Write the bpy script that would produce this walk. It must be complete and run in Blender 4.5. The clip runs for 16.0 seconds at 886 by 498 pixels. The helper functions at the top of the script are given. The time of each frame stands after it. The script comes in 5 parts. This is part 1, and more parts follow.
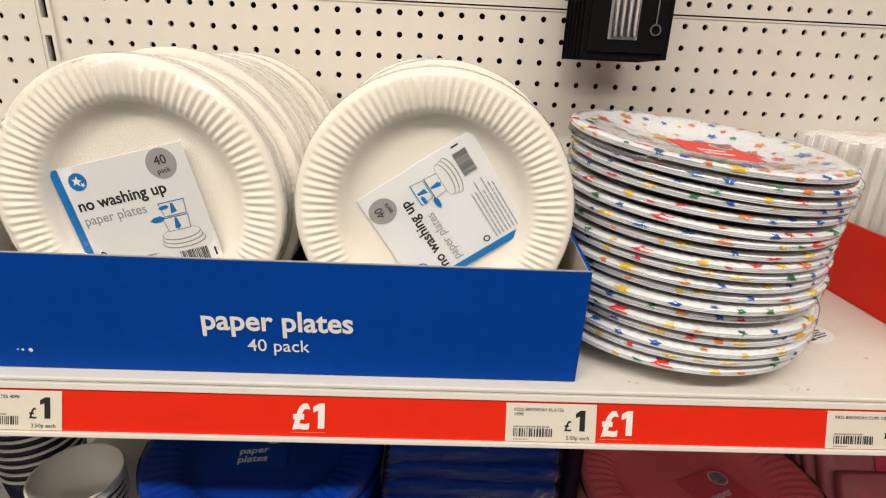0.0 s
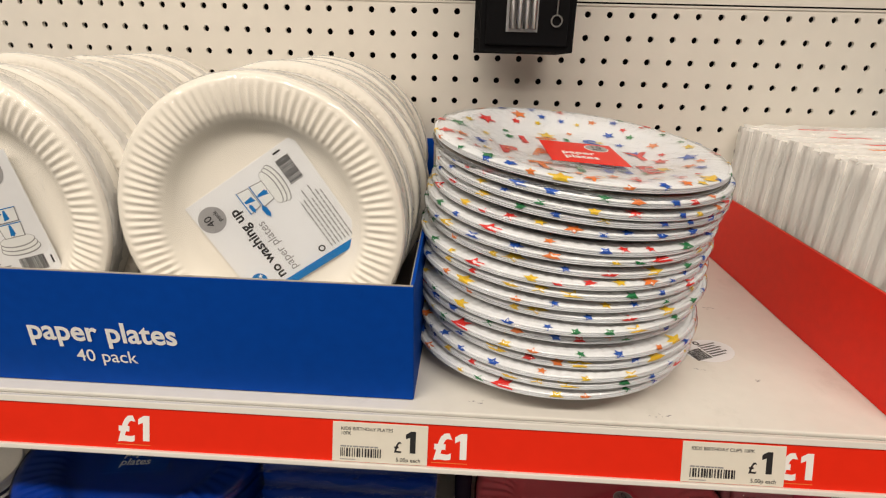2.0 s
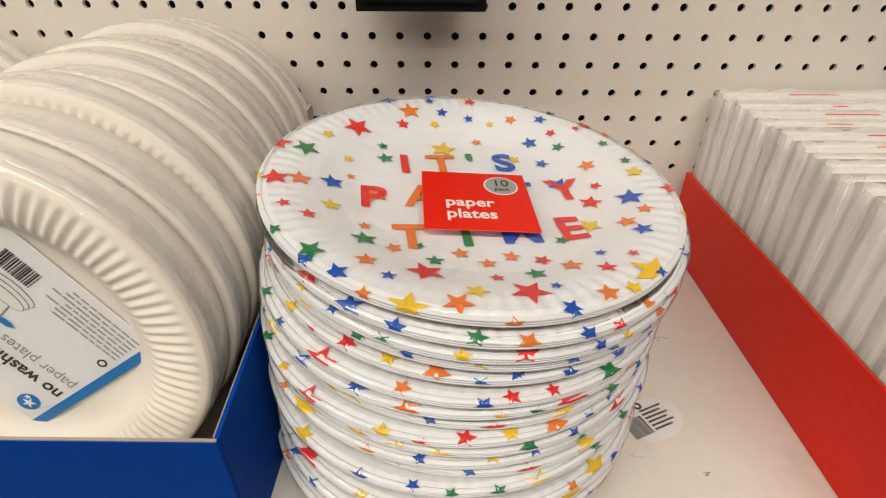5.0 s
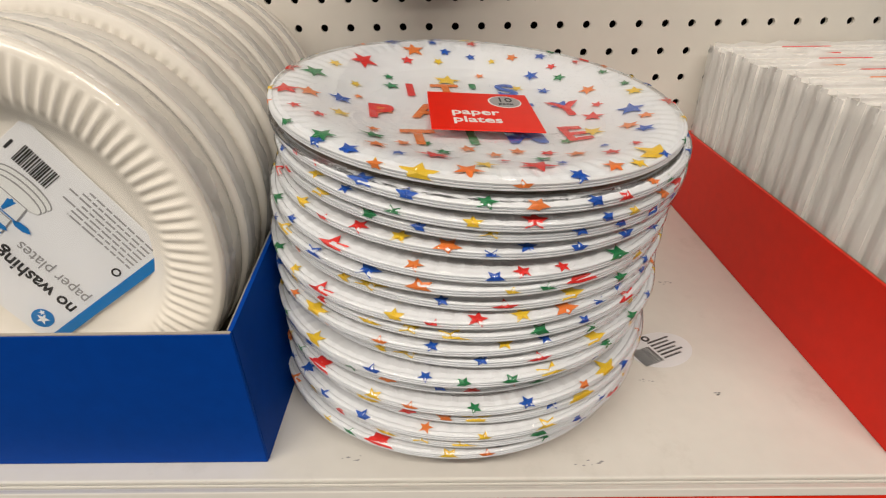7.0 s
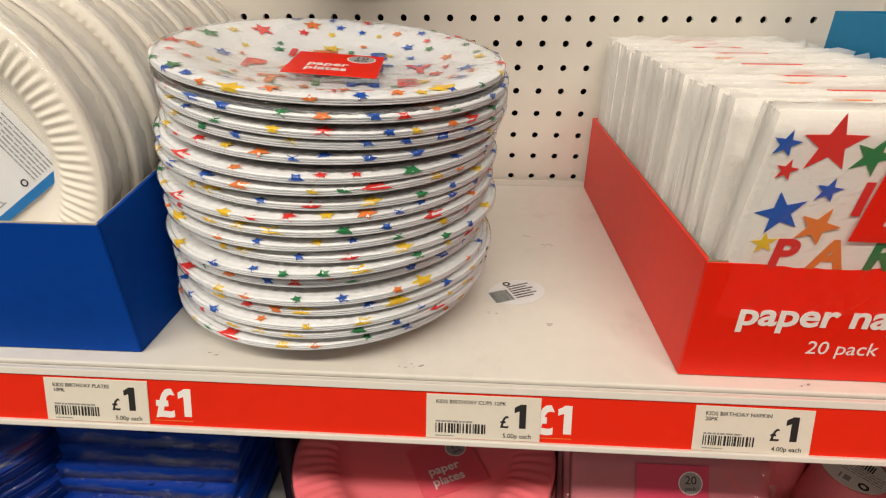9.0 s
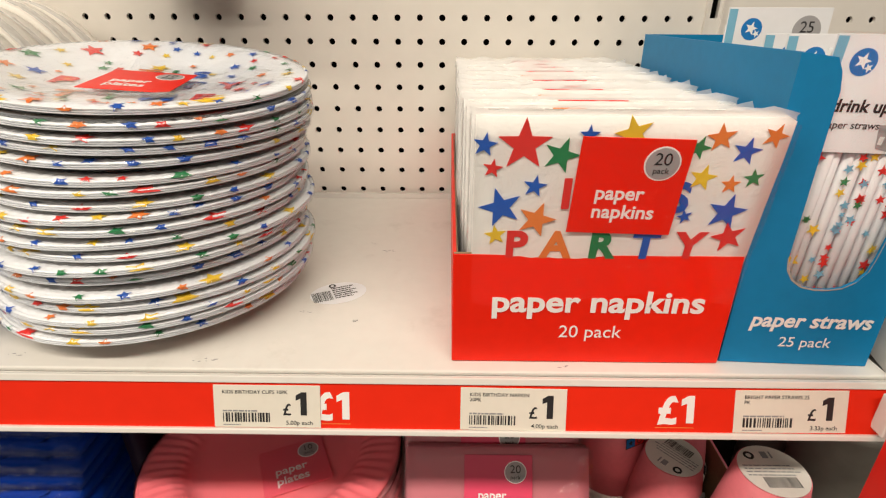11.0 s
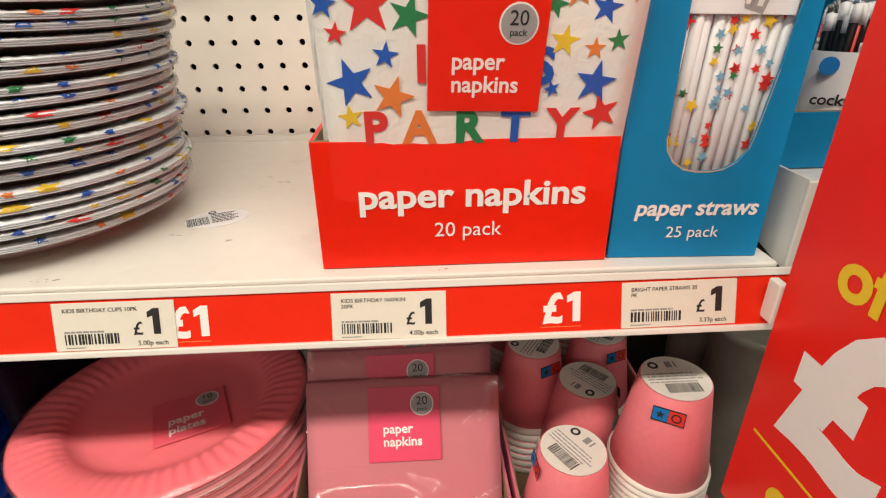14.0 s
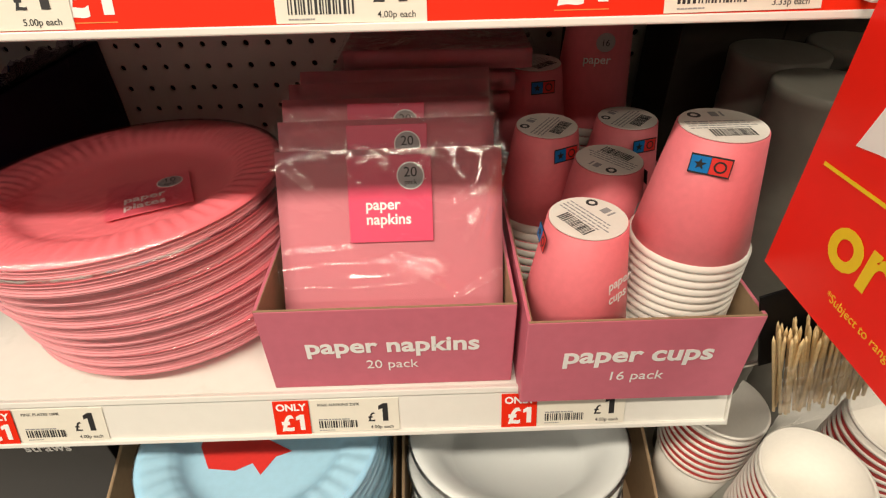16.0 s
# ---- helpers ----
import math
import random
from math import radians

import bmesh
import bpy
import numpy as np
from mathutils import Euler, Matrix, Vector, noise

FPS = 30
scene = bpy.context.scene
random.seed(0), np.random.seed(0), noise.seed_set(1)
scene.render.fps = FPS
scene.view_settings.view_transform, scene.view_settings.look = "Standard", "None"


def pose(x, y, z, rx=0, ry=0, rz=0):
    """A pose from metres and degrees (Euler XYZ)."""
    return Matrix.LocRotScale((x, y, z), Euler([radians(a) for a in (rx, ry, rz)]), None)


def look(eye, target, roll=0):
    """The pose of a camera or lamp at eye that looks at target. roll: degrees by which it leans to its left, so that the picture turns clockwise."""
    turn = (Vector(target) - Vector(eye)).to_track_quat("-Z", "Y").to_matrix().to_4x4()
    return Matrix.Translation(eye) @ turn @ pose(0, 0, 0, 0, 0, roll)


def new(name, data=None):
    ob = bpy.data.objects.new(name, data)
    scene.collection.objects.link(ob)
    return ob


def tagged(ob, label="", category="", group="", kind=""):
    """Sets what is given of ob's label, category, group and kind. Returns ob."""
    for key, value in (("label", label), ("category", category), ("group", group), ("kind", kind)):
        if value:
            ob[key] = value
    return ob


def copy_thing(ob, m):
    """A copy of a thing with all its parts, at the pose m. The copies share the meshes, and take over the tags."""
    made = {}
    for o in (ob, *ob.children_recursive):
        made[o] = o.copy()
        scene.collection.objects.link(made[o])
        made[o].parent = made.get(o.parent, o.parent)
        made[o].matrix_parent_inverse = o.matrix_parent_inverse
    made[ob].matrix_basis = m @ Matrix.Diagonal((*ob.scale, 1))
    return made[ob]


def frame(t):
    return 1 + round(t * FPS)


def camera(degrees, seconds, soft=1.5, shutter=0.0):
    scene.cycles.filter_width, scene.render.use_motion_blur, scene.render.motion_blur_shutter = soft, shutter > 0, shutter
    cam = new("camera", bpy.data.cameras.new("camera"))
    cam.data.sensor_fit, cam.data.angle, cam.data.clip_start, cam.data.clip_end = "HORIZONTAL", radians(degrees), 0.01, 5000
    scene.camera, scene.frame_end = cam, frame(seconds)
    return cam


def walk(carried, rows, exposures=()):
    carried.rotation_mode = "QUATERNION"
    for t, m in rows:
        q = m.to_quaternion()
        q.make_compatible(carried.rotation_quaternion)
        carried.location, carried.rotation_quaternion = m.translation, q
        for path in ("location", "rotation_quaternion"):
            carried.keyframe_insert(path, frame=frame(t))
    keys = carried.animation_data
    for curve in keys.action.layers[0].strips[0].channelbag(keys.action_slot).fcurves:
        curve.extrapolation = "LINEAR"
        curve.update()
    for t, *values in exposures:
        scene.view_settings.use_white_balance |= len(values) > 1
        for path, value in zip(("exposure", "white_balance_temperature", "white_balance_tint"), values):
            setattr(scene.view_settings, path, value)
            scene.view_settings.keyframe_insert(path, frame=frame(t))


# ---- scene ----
cam = camera(80.1, 16.0, soft=1.2)
PATH = [
    (0, (-0.016, -0.007, 1.427), (0.05, 1.871, 0.741), 2.7),
    (0.5, (0.026, -0.009, 1.424), (0.036, 1.872, 0.744), 3.1),
    (1, (0.041, -0.003, 1.426), (-0.001, 1.875, 0.738), 2.5),
    (1.5, (0.076, 0.008, 1.434), (0.007, 1.878, 0.728), 1.8),
    (2, (0.141, 0.021, 1.44), (0.058, 1.882, 0.713), 1.5),
    (2.5, (0.19, 0.042, 1.465), (0.095, 1.878, 0.678), 1.8),
    (3, (0.206, 0.094, 1.483), (0.117, 1.885, 0.598), 1.8),
    (3.5, (0.205, 0.149, 1.497), (0.132, 1.917, 0.563), 1.1),
    (3.7, (0.204, 0.167, 1.498), (0.148, 1.921, 0.539), 1.0),
    (5.8, (0.22, 0.189, 1.489), (0.213, 1.86, 0.389), 0.2),
    (6, (0.218, 0.182, 1.481), (0.205, 1.858, 0.39), 0.1),
    (6.5, (0.211, 0.169, 1.467), (0.187, 1.877, 0.426), -0.6),
    (7, (0.211, 0.15, 1.444), (0.196, 1.879, 0.44), -0.9),
    (7.5, (0.229, 0.128, 1.438), (0.222, 1.878, 0.47), -1.2),
    (8, (0.27, 0.097, 1.418), (0.246, 1.857, 0.468), -0.3),
    (8.5, (0.304, 0.08, 1.412), (0.235, 1.846, 0.477), 0.3),
    (9, (0.327, 0.078, 1.414), (0.223, 1.851, 0.495), 0.1),
    (9.5, (0.368, 0.07, 1.411), (0.265, 1.855, 0.513), -0.1),
    (9.7, (0.388, 0.069, 1.413), (0.281, 1.848, 0.506), -0.3),
    (11.8, (0.49, 0.041, 1.411), (0.526, 1.872, 0.607), 0.1),
    (12, (0.501, 0.042, 1.412), (0.539, 1.872, 0.607), -0.2),
    (12.5, (0.521, 0.043, 1.413), (0.591, 1.877, 0.618), -0.5),
    (13, (0.524, 0.042, 1.413), (0.632, 1.877, 0.626), -0.4),
    (13.5, (0.523, 0.041, 1.395), (0.645, 1.875, 0.605), -0.2),
    (14, (0.522, 0.047, 1.346), (0.622, 1.844, 0.474), -0.5),
    (14.5, (0.526, 0.053, 1.296), (0.588, 1.808, 0.339), -0.9),
    (15, (0.533, 0.058, 1.262), (0.571, 1.764, 0.22), -1.1),
    (15.5, (0.539, 0.059, 1.234), (0.564, 1.713, 0.11), -1.3),
    (16, (0.541, 0.057, 1.214), (0.558, 1.661, 0.019), -1.4),
]
walk(cam, [(t, look(eye, target, roll)) for t, eye, target, roll in PATH],
     exposures=[(0, -0.39, 6550, 10), (3.5, -0.66, 6800, 10), (7, -0.71, 6480, 10), (9.5, -0.45, 6800, 9), (12.5, -0.23, 6650, 9), (13.5, -0.24, 6700, 9), (14.5, -0.03, 6850, 8), (16, 0.06, 6950, 7)])

# ---- light ----
world = bpy.data.worlds.new("store_ambience")
scene.world = world
world.use_nodes = True
world.node_tree.nodes["Background"].inputs[0].default_value = (0.9, 0.95, 1.0, 1)
world.node_tree.nodes["Background"].inputs[1].default_value = 0.03


def ceiling_lamp(x, y, length, watts):
    lamp = bpy.data.lights.new("lamp", "AREA")
    lamp.shape, lamp.size, lamp.size_y, lamp.energy = "RECTANGLE", length, 0.16, watts
    lamp.color = (1.0, 0.90, 0.78)
    ob = new("lamp", lamp)
    ob.matrix_world = pose(x, y, 2.93)
    return ob


ceiling_lamp(-0.8, -0.72, 4.8, 116)
ceiling_lamp(-0.8, -2.5, 4.8, 56)

# ---- materials ----
MATS = {}


def material(name, color, rough=0.5, vary=0.08, scale=60.0, bump=0.1, bump_scale=400.0, spec=0.5, dirt=0.0, dirt_color=(0.25, 0.2, 0.15), metal=0.0, coat=0.0, each=0.0, detail_size=0.0004):
    """Surface with large and small scale variation, a fine relief, and a slight difference from piece to piece."""
    if name in MATS:
        return MATS[name]
    m = bpy.data.materials.new(name)
    m.use_nodes = True
    nt = m.node_tree
    n, l = nt.nodes, nt.links
    b = n["Principled BSDF"]
    b.inputs["Roughness"].default_value = rough
    b.inputs["Specular IOR Level"].default_value = spec
    b.inputs["Metallic"].default_value = metal
    b.inputs["Coat Weight"].default_value = coat
    b.inputs["Coat Roughness"].default_value = 0.12
    tc = n.new("ShaderNodeTexCoord")
    big = n.new("ShaderNodeTexNoise")
    big.inputs["Scale"].default_value, big.inputs["Detail"].default_value = scale * 0.25, 4
    fine = n.new("ShaderNodeTexNoise")
    fine.inputs["Scale"].default_value, fine.inputs["Detail"].default_value = scale * 4, 3
    for t in (big, fine):
        l.new(tc.outputs["Object"], t.inputs["Vector"])
    add = n.new("ShaderNodeMath")
    add.operation = "ADD"
    l.new(big.outputs["Fac"], add.inputs[0])
    l.new(fine.outputs["Fac"], add.inputs[1])
    rng = n.new("ShaderNodeMapRange")
    rng.inputs[1].default_value, rng.inputs[2].default_value = 0.6, 1.4
    rng.inputs[3].default_value, rng.inputs[4].default_value = 1 - vary, 1 + vary
    l.new(add.outputs[0], rng.inputs[0])
    info = n.new("ShaderNodeObjectInfo")
    rr = n.new("ShaderNodeMapRange")
    rr.inputs[3].default_value, rr.inputs[4].default_value = 1 - each, 1 + each
    l.new(info.outputs["Random"], rr.inputs[0])
    mul = n.new("ShaderNodeMath")
    mul.operation = "MULTIPLY"
    l.new(rng.outputs[0], mul.inputs[0])
    l.new(rr.outputs[0], mul.inputs[1])
    hsv = n.new("ShaderNodeHueSaturation")
    hsv.inputs["Color"].default_value = (*color, 1)
    l.new(mul.outputs[0], hsv.inputs["Value"])
    out = hsv.outputs[0]
    if dirt:
        spots = n.new("ShaderNodeTexNoise")
        spots.inputs["Scale"].default_value, spots.inputs["Detail"].default_value = 16, 8
        spots.inputs["Roughness"].default_value = 0.7
        l.new(tc.outputs["Object"], spots.inputs["Vector"])
        cut = n.new("ShaderNodeMapRange")
        cut.inputs[1].default_value, cut.inputs[2].default_value = 0.58, 0.75
        cut.inputs[4].default_value = dirt
        l.new(spots.outputs["Fac"], cut.inputs[0])
        mix = n.new("ShaderNodeMix")
        mix.data_type = "RGBA"
        mix.inputs["B"].default_value = (*dirt_color, 1)
        mix.inputs[7].default_value = (*dirt_color, 1)
        l.new(cut.outputs[0], mix.inputs[0])
        l.new(out, mix.inputs[6])
        out = mix.outputs[2]
    l.new(out, b.inputs["Base Color"])
    if bump:
        bn = n.new("ShaderNodeTexNoise")
        bn.inputs["Scale"].default_value, bn.inputs["Detail"].default_value = bump_scale, 3
        l.new(tc.outputs["Object"], bn.inputs["Vector"])
        bp = n.new("ShaderNodeBump")
        bp.inputs["Strength"].default_value, bp.inputs["Distance"].default_value = bump, detail_size
        l.new(bn.outputs["Fac"], bp.inputs["Height"])
        l.new(bp.outputs[0], b.inputs["Normal"])
    MATS[name] = m
    return m


def film_material(name, gloss=0.06, wrinkle=0.5, scale=45.0, tint=(1, 1, 1), haze=0.0, rough=0.09, dist=0.006, ior=1.45):
    """Thin clear wrapping film: see-through, with wrinkled gloss."""
    if name in MATS:
        return MATS[name]
    m = bpy.data.materials.new(name)
    m.use_nodes = True
    nt = m.node_tree
    n, l = nt.nodes, nt.links
    n.remove(n["Principled BSDF"])
    clear = n.new("ShaderNodeBsdfTransparent")
    clear.inputs[0].default_value = (*tint, 1)
    gl = n.new("ShaderNodeBsdfGlossy")
    gl.inputs["Roughness"].default_value = rough
    tc = n.new("ShaderNodeTexCoord")
    mp = n.new("ShaderNodeMapping")
    mp.inputs["Scale"].default_value = (1, 1, 2.2)
    no = n.new("ShaderNodeTexNoise")
    no.inputs["Scale"].default_value, no.inputs["Detail"].default_value = scale, 5
    no.inputs["Distortion"].default_value = 1.2
    l.new(tc.outputs["Object"], mp.inputs[0])
    l.new(mp.outputs[0], no.inputs["Vector"])
    bp = n.new("ShaderNodeBump")
    bp.inputs["Strength"].default_value, bp.inputs["Distance"].default_value = wrinkle, dist
    l.new(no.outputs["Fac"], bp.inputs["Height"])
    l.new(bp.outputs[0], gl.inputs["Normal"])
    fr = n.new("ShaderNodeFresnel")
    fr.inputs["IOR"].default_value = ior
    l.new(bp.outputs[0], fr.inputs["Normal"])
    ad = n.new("ShaderNodeMath")
    ad.operation, ad.use_clamp = "ADD", True
    ad.inputs[1].default_value = gloss
    l.new(fr.outputs[0], ad.inputs[0])
    mix = n.new("ShaderNodeMixShader")
    l.new(ad.outputs[0], mix.inputs[0])
    l.new(clear.outputs[0], mix.inputs[1])
    l.new(gl.outputs[0], mix.inputs[2])
    last = mix
    if haze:
        df = n.new("ShaderNodeBsdfDiffuse")
        df.inputs[0].default_value = (0.9, 0.9, 0.9, 1)
        m2 = n.new("ShaderNodeMixShader")
        m2.inputs[0].default_value = haze
        l.new(mix.outputs[0], m2.inputs[1])
        l.new(df.outputs[0], m2.inputs[2])
        last = m2
    l.new(last.outputs[0], n["Material Output"].inputs[0])
    MATS[name] = m
    return m


PAINT = material("white_shelf_paint", (0.77, 0.757, 0.715), 0.27, 0.03, 20, 0.05, 300, dirt=0.28, dirt_color=(0.42, 0.40, 0.34))
PEG = material("cream_painted_board", (0.79, 0.755, 0.695), 0.5, 0.03, 12, 0.05, 500)
DARK = material("hollow_shade", (0.012, 0.012, 0.013), 0.9, 0.1, 20, 0)
PLATE = material("white_pressed_card", (0.83, 0.80, 0.74), 0.55, 0.03, 60, 0.12, 900, each=0.02)
WHITE = material("white_card", (0.80, 0.82, 0.85), 0.45, 0.02, 40, 0.05, 700)
PRINTWHITE = material("white_print", (0.87, 0.87, 0.86), 0.45, 0.02, 40, 0.03)
BLUECARD = material("blue_card", (0.0006, 0.055, 0.36), 0.55, 0.10, 25, 0.06, 500, spec=0.06)
BLUEDARK = material("deep_blue_paper", (0.001, 0.035, 0.30), 0.5, 0.12, 40, 0.1, 400, spec=0.1)
REDCARD = material("red_card", (0.82, 0.018, 0.005), 0.36, 0.06, 25, 0.05, 500, spec=0.25)
REDSTRIP = material("red_price_strip", (0.78, 0.026, 0.009), 0.45, 0.05, 15, 0.04, 300, spec=0.15)
CYANCARD = material("sky_blue_card", (0.008, 0.215, 0.47), 0.42, 0.06, 25, 0.05, 500, spec=0.12)
PINKCARD = material("pink_card", (0.60, 0.165, 0.230), 0.42, 0.06, 25, 0.05, 500, spec=0.12)
PINK = material("pink_paper", (0.82, 0.200, 0.240), 0.5, 0.06, 50, 0.12, 800, each=0.04)
PINKPALE = material("pale_pink_napkin", (0.61, 0.21, 0.255), 0.6, 0.05, 60, 0.2, 600)
PINKHOT = material("hot_pink_label", (0.75, 0.085, 0.18), 0.4, 0.04, 30, 0.03)
BROWN = material("brown_cardboard", (0.30, 0.20, 0.115), 0.75, 0.12, 40, 0.2, 250)
GREYCARD = material("grey_cardboard", (0.42, 0.38, 0.33), 0.75, 0.1, 40, 0.2, 250)
TICKET = material("cream_ticket", (0.78, 0.75, 0.66), 0.45, 0.03, 40, 0.03)
INK = material("black_ink", (0.02, 0.02, 0.022), 0.5, 0.05, 50, 0)
GREYINK = material("grey_ink", (0.30, 0.30, 0.31), 0.5, 0.05, 50, 0)
GREYDISC = material("grey_disc", (0.36, 0.36, 0.37), 0.45, 0.04, 50, 0)
BLUEINK = material("bright_blue_ink", (0.002, 0.18, 0.52), 0.45, 0.04, 50, 0)
YELLOW = material("yellow_print", (0.85, 0.62, 0.02), 0.45, 0.04, 50, 0)
NAPKIN = material("white_tissue", (0.84, 0.82, 0.79), 0.7, 0.03, 60, 0.35, 350, each=0.02, detail_size=0.0012)
BLACKPLASTIC = material("black_plastic", (0.006, 0.006, 0.007), 0.4, 0.1, 30, 0.03, spec=0.08)
STEEL = material("brushed_steel", (0.62, 0.61, 0.60), 0.3, 0.05, 200, 0.03, metal=1.0)
BAMBOO = material("bamboo_stick", (0.80, 0.60, 0.32), 0.55, 0.15, 80, 0.1, each=0.15)
LIGHTBLUE = material("light_blue_plate", (0.38, 0.65, 0.84), 0.45, 0.05, 40, 0.08)
FOAM = material("white_foam", (0.78, 0.80, 0.80), 0.5, 0.03, 60, 0.1)
CONCRETE = material("grey_floor_tile", (0.17, 0.17, 0.165), 0.35, 0.08, 6, 0.05)
CEIL = material("ceiling_tile", (0.75, 0.75, 0.73), 0.8, 0.05, 8, 0.1)
FARSHELF = material("far_shelving", (0.14, 0.13, 0.125), 0.6, 0.25, 6, 0.1)
FILM = film_material("clear_film", 0.02, 0.5, 45)
SMOOTHFILM = film_material("tight_clear_film", 0.02, 0.3, 26)
SHINY = film_material("shiny_loose_film", 0.01, 0.9, 10, rough=0.05, dist=0.045)
DARKFILM = film_material("dark_film", 0.03, 0.9, 60, (0.5, 0.45, 0.55))
STARMATS = [material("star_" + n, c, 0.45, 0.06, 60, 0) for n, c in (
    ("red", (0.72, 0.035, 0.03)), ("blue", (0.015, 0.10, 0.48)), ("yellow", (0.80, 0.55, 0.04)), ("orange", (0.78, 0.22, 0.05)), ("green", (0.02, 0.22, 0.08)))]
STAR_RED, STAR_BLUE, STAR_YELLOW, STAR_ORANGE, STAR_GREEN = STARMATS


# ---- building helpers ----
def mesh_of(name, verts, faces, smooth=False):
    me = bpy.data.meshes.new(name)
    me.from_pydata([tuple(v) for v in verts], [], faces)
    if smooth:
        me.shade_smooth()
    me.update()
    return me


def part(name, data, mat, parent=None, label="", m=None):
    """One mesh object (from a bmesh or a mesh) under a thing or a part, at the local pose m."""
    if isinstance(data, bmesh.types.BMesh):
        me = bpy.data.meshes.new(name)
        bmesh.ops.recalc_face_normals(data, faces=data.faces)
        data.to_mesh(me)
        data.free()
        data = me
    if not data.materials:
        data.materials.append(mat)
    ob = new(name, data)
    if parent:
        ob.parent = parent
    if m:
        ob.matrix_basis = m
    if name == "film":
        ob.visible_shadow = False
    return tagged(ob, label)


def thing(name, m, label, category, group="", kind=""):
    ob = new(name)
    ob.empty_display_size = 0.02
    ob.matrix_basis = m
    return tagged(ob, label, category, group, kind)


def blank(parent, name, m):
    """A part that carries its own sub-parts."""
    ob = new(name)
    ob.parent = parent
    ob.matrix_basis = m
    return ob


def slab(x0, x1, y0, y1, z0, z1, bevel=0.0, seg=2):
    bm = bmesh.new()
    bmesh.ops.create_cube(bm, size=1)
    bmesh.ops.scale(bm, vec=(x1 - x0, y1 - y0, z1 - z0), verts=bm.verts)
    bmesh.ops.translate(bm, vec=((x0 + x1) / 2, (y0 + y1) / 2, (z0 + z1) / 2), verts=bm.verts)
    if bevel:
        bmesh.ops.bevel(bm, geom=bm.edges[:], offset=bevel, segments=seg, affect="EDGES", profile=0.5)
    return bm


def prism(outlines, h, z=0.0):
    """Flat outlines in x, y, each raised by h from z."""
    bm = bmesh.new()
    for pts in outlines:
        vs = [bm.verts.new((x, y, z)) for x, y in pts]
        f = bm.faces.new(vs)
        if h:
            r = bmesh.ops.extrude_face_region(bm, geom=[f])
            bmesh.ops.translate(bm, vec=(0, 0, h), verts=[e for e in r["geom"] if isinstance(e, bmesh.types.BMVert)])
    return bm


def rect(x0, y0, x1, y1):
    return [(x0, y0), (x1, y0), (x1, y1), (x0, y1)]


def disc(x, y, r, n=32):
    return [(x + r * math.cos(2 * math.pi * i / n), y + r * math.sin(2 * math.pi * i / n)) for i in range(n)]


def ring_shape(x, y, r0, r1, n=32):
    return [[(x + r * math.cos(2 * math.pi * (i + k) / n), y + r * math.sin(2 * math.pi * (i + k) / n)) for r, k in ((r0, 0), (r1, 0), (r1, 1), (r0, 1))] for i in range(n)]


def star(x, y, r, turn=0.0, inner=0.42):
    return [(x + (r if i % 2 == 0 else r * inner) * math.sin(turn + math.pi * i / 5), y + (r if i % 2 == 0 else r * inner) * math.cos(turn + math.pi * i / 5)) for i in range(10)]


def lathe(name, profile, n=96, wave=None, smooth=True, cap=False):
    """Turned shape about z. wave(r, z, angle) gives a height to add."""
    verts, faces, rows = [], [], []
    for r, z in profile:
        if r < 1e-6:
            rows.append([len(verts)] * n)
            verts.append((0, 0, z))
            continue
        rows.append(list(range(len(verts), len(verts) + n)))
        for i in range(n):
            a = 2 * math.pi * i / n
            verts.append((r * math.cos(a), r * math.sin(a), z + (wave(r, z, a) if wave else 0)))
    for p, q in zip(rows, rows[1:]):
        for i in range(n):
            j = (i + 1) % n
            f = [p[i], p[j], q[j], q[i]]
            f = [v for k, v in enumerate(f) if v not in f[:k]]
            if len(f) > 2:
                faces.append(f[::-1])
    return mesh_of(name, verts, faces, smooth)


TEXTS = {}


def text_mesh(words, size, bold=0.0, align="CENTER", shear=0.0, spacing=1.0):
    key = (words, size, bold, align, shear, spacing)
    if key not in TEXTS:
        cu = bpy.data.curves.new("words", "FONT")
        cu.body, cu.size, cu.align_x, cu.offset, cu.extrude, cu.shear = words, size, align, bold * size, 0.00008, shear
        cu.space_character = spacing
        cu.resolution_u = 4
        ob = new("words", cu)
        bpy.context.view_layer.update()
        me = bpy.data.meshes.new_from_object(ob.evaluated_get(bpy.context.evaluated_depsgraph_get()))
        bpy.data.objects.remove(ob)
        bpy.data.curves.remove(cu)
        TEXTS[key] = me
    return TEXTS[key].copy()


def words(parent, text, x, y, size, mat, bold=0.0, align="CENTER", z=0.0006, base=None, shear=0.0, turn=0.0, wide=1.0, spacing=1.0):
    """Printed words in the plane of the parent (or of the local pose base)."""
    me = text_mesh(text, size, bold, align, shear, spacing)
    me.materials.clear()
    m = (base or Matrix()) @ pose(x, y, z, 0, 0, turn) @ Matrix.Diagonal((wide, 1, 1, 1))
    return part("lettering", me, mat, parent, "", m)


ONE = [(0.0, 0.0), (0.20, 0.0), (0.20, 0.72), (0.03, 0.72), (-0.15, 0.62), (-0.15, 0.46), (0.0, 0.52)]


def one(parent, x, y, size, mat, z=0.0007):
    """The digit one with its flag."""
    return part("digit", prism([[(x + u * size * 0.92, y + v * size) for u, v in ONE]], 0.0002, z), mat, parent)


def flat(parent, name, outlines, mat, z=0.0003, h=0.00025, base=None, label=""):
    if name in ("printed_star", "printed_edge") and len(outlines) > 1:
        return [part(name, prism([o], h, z), mat, parent, label, base) for o in outlines][-1]
    ob = part(name, prism(outlines, h, z), mat, parent, label, base)
    return tagged(ob, kind="stuff") if name in ("barcode", "small_print") else ob


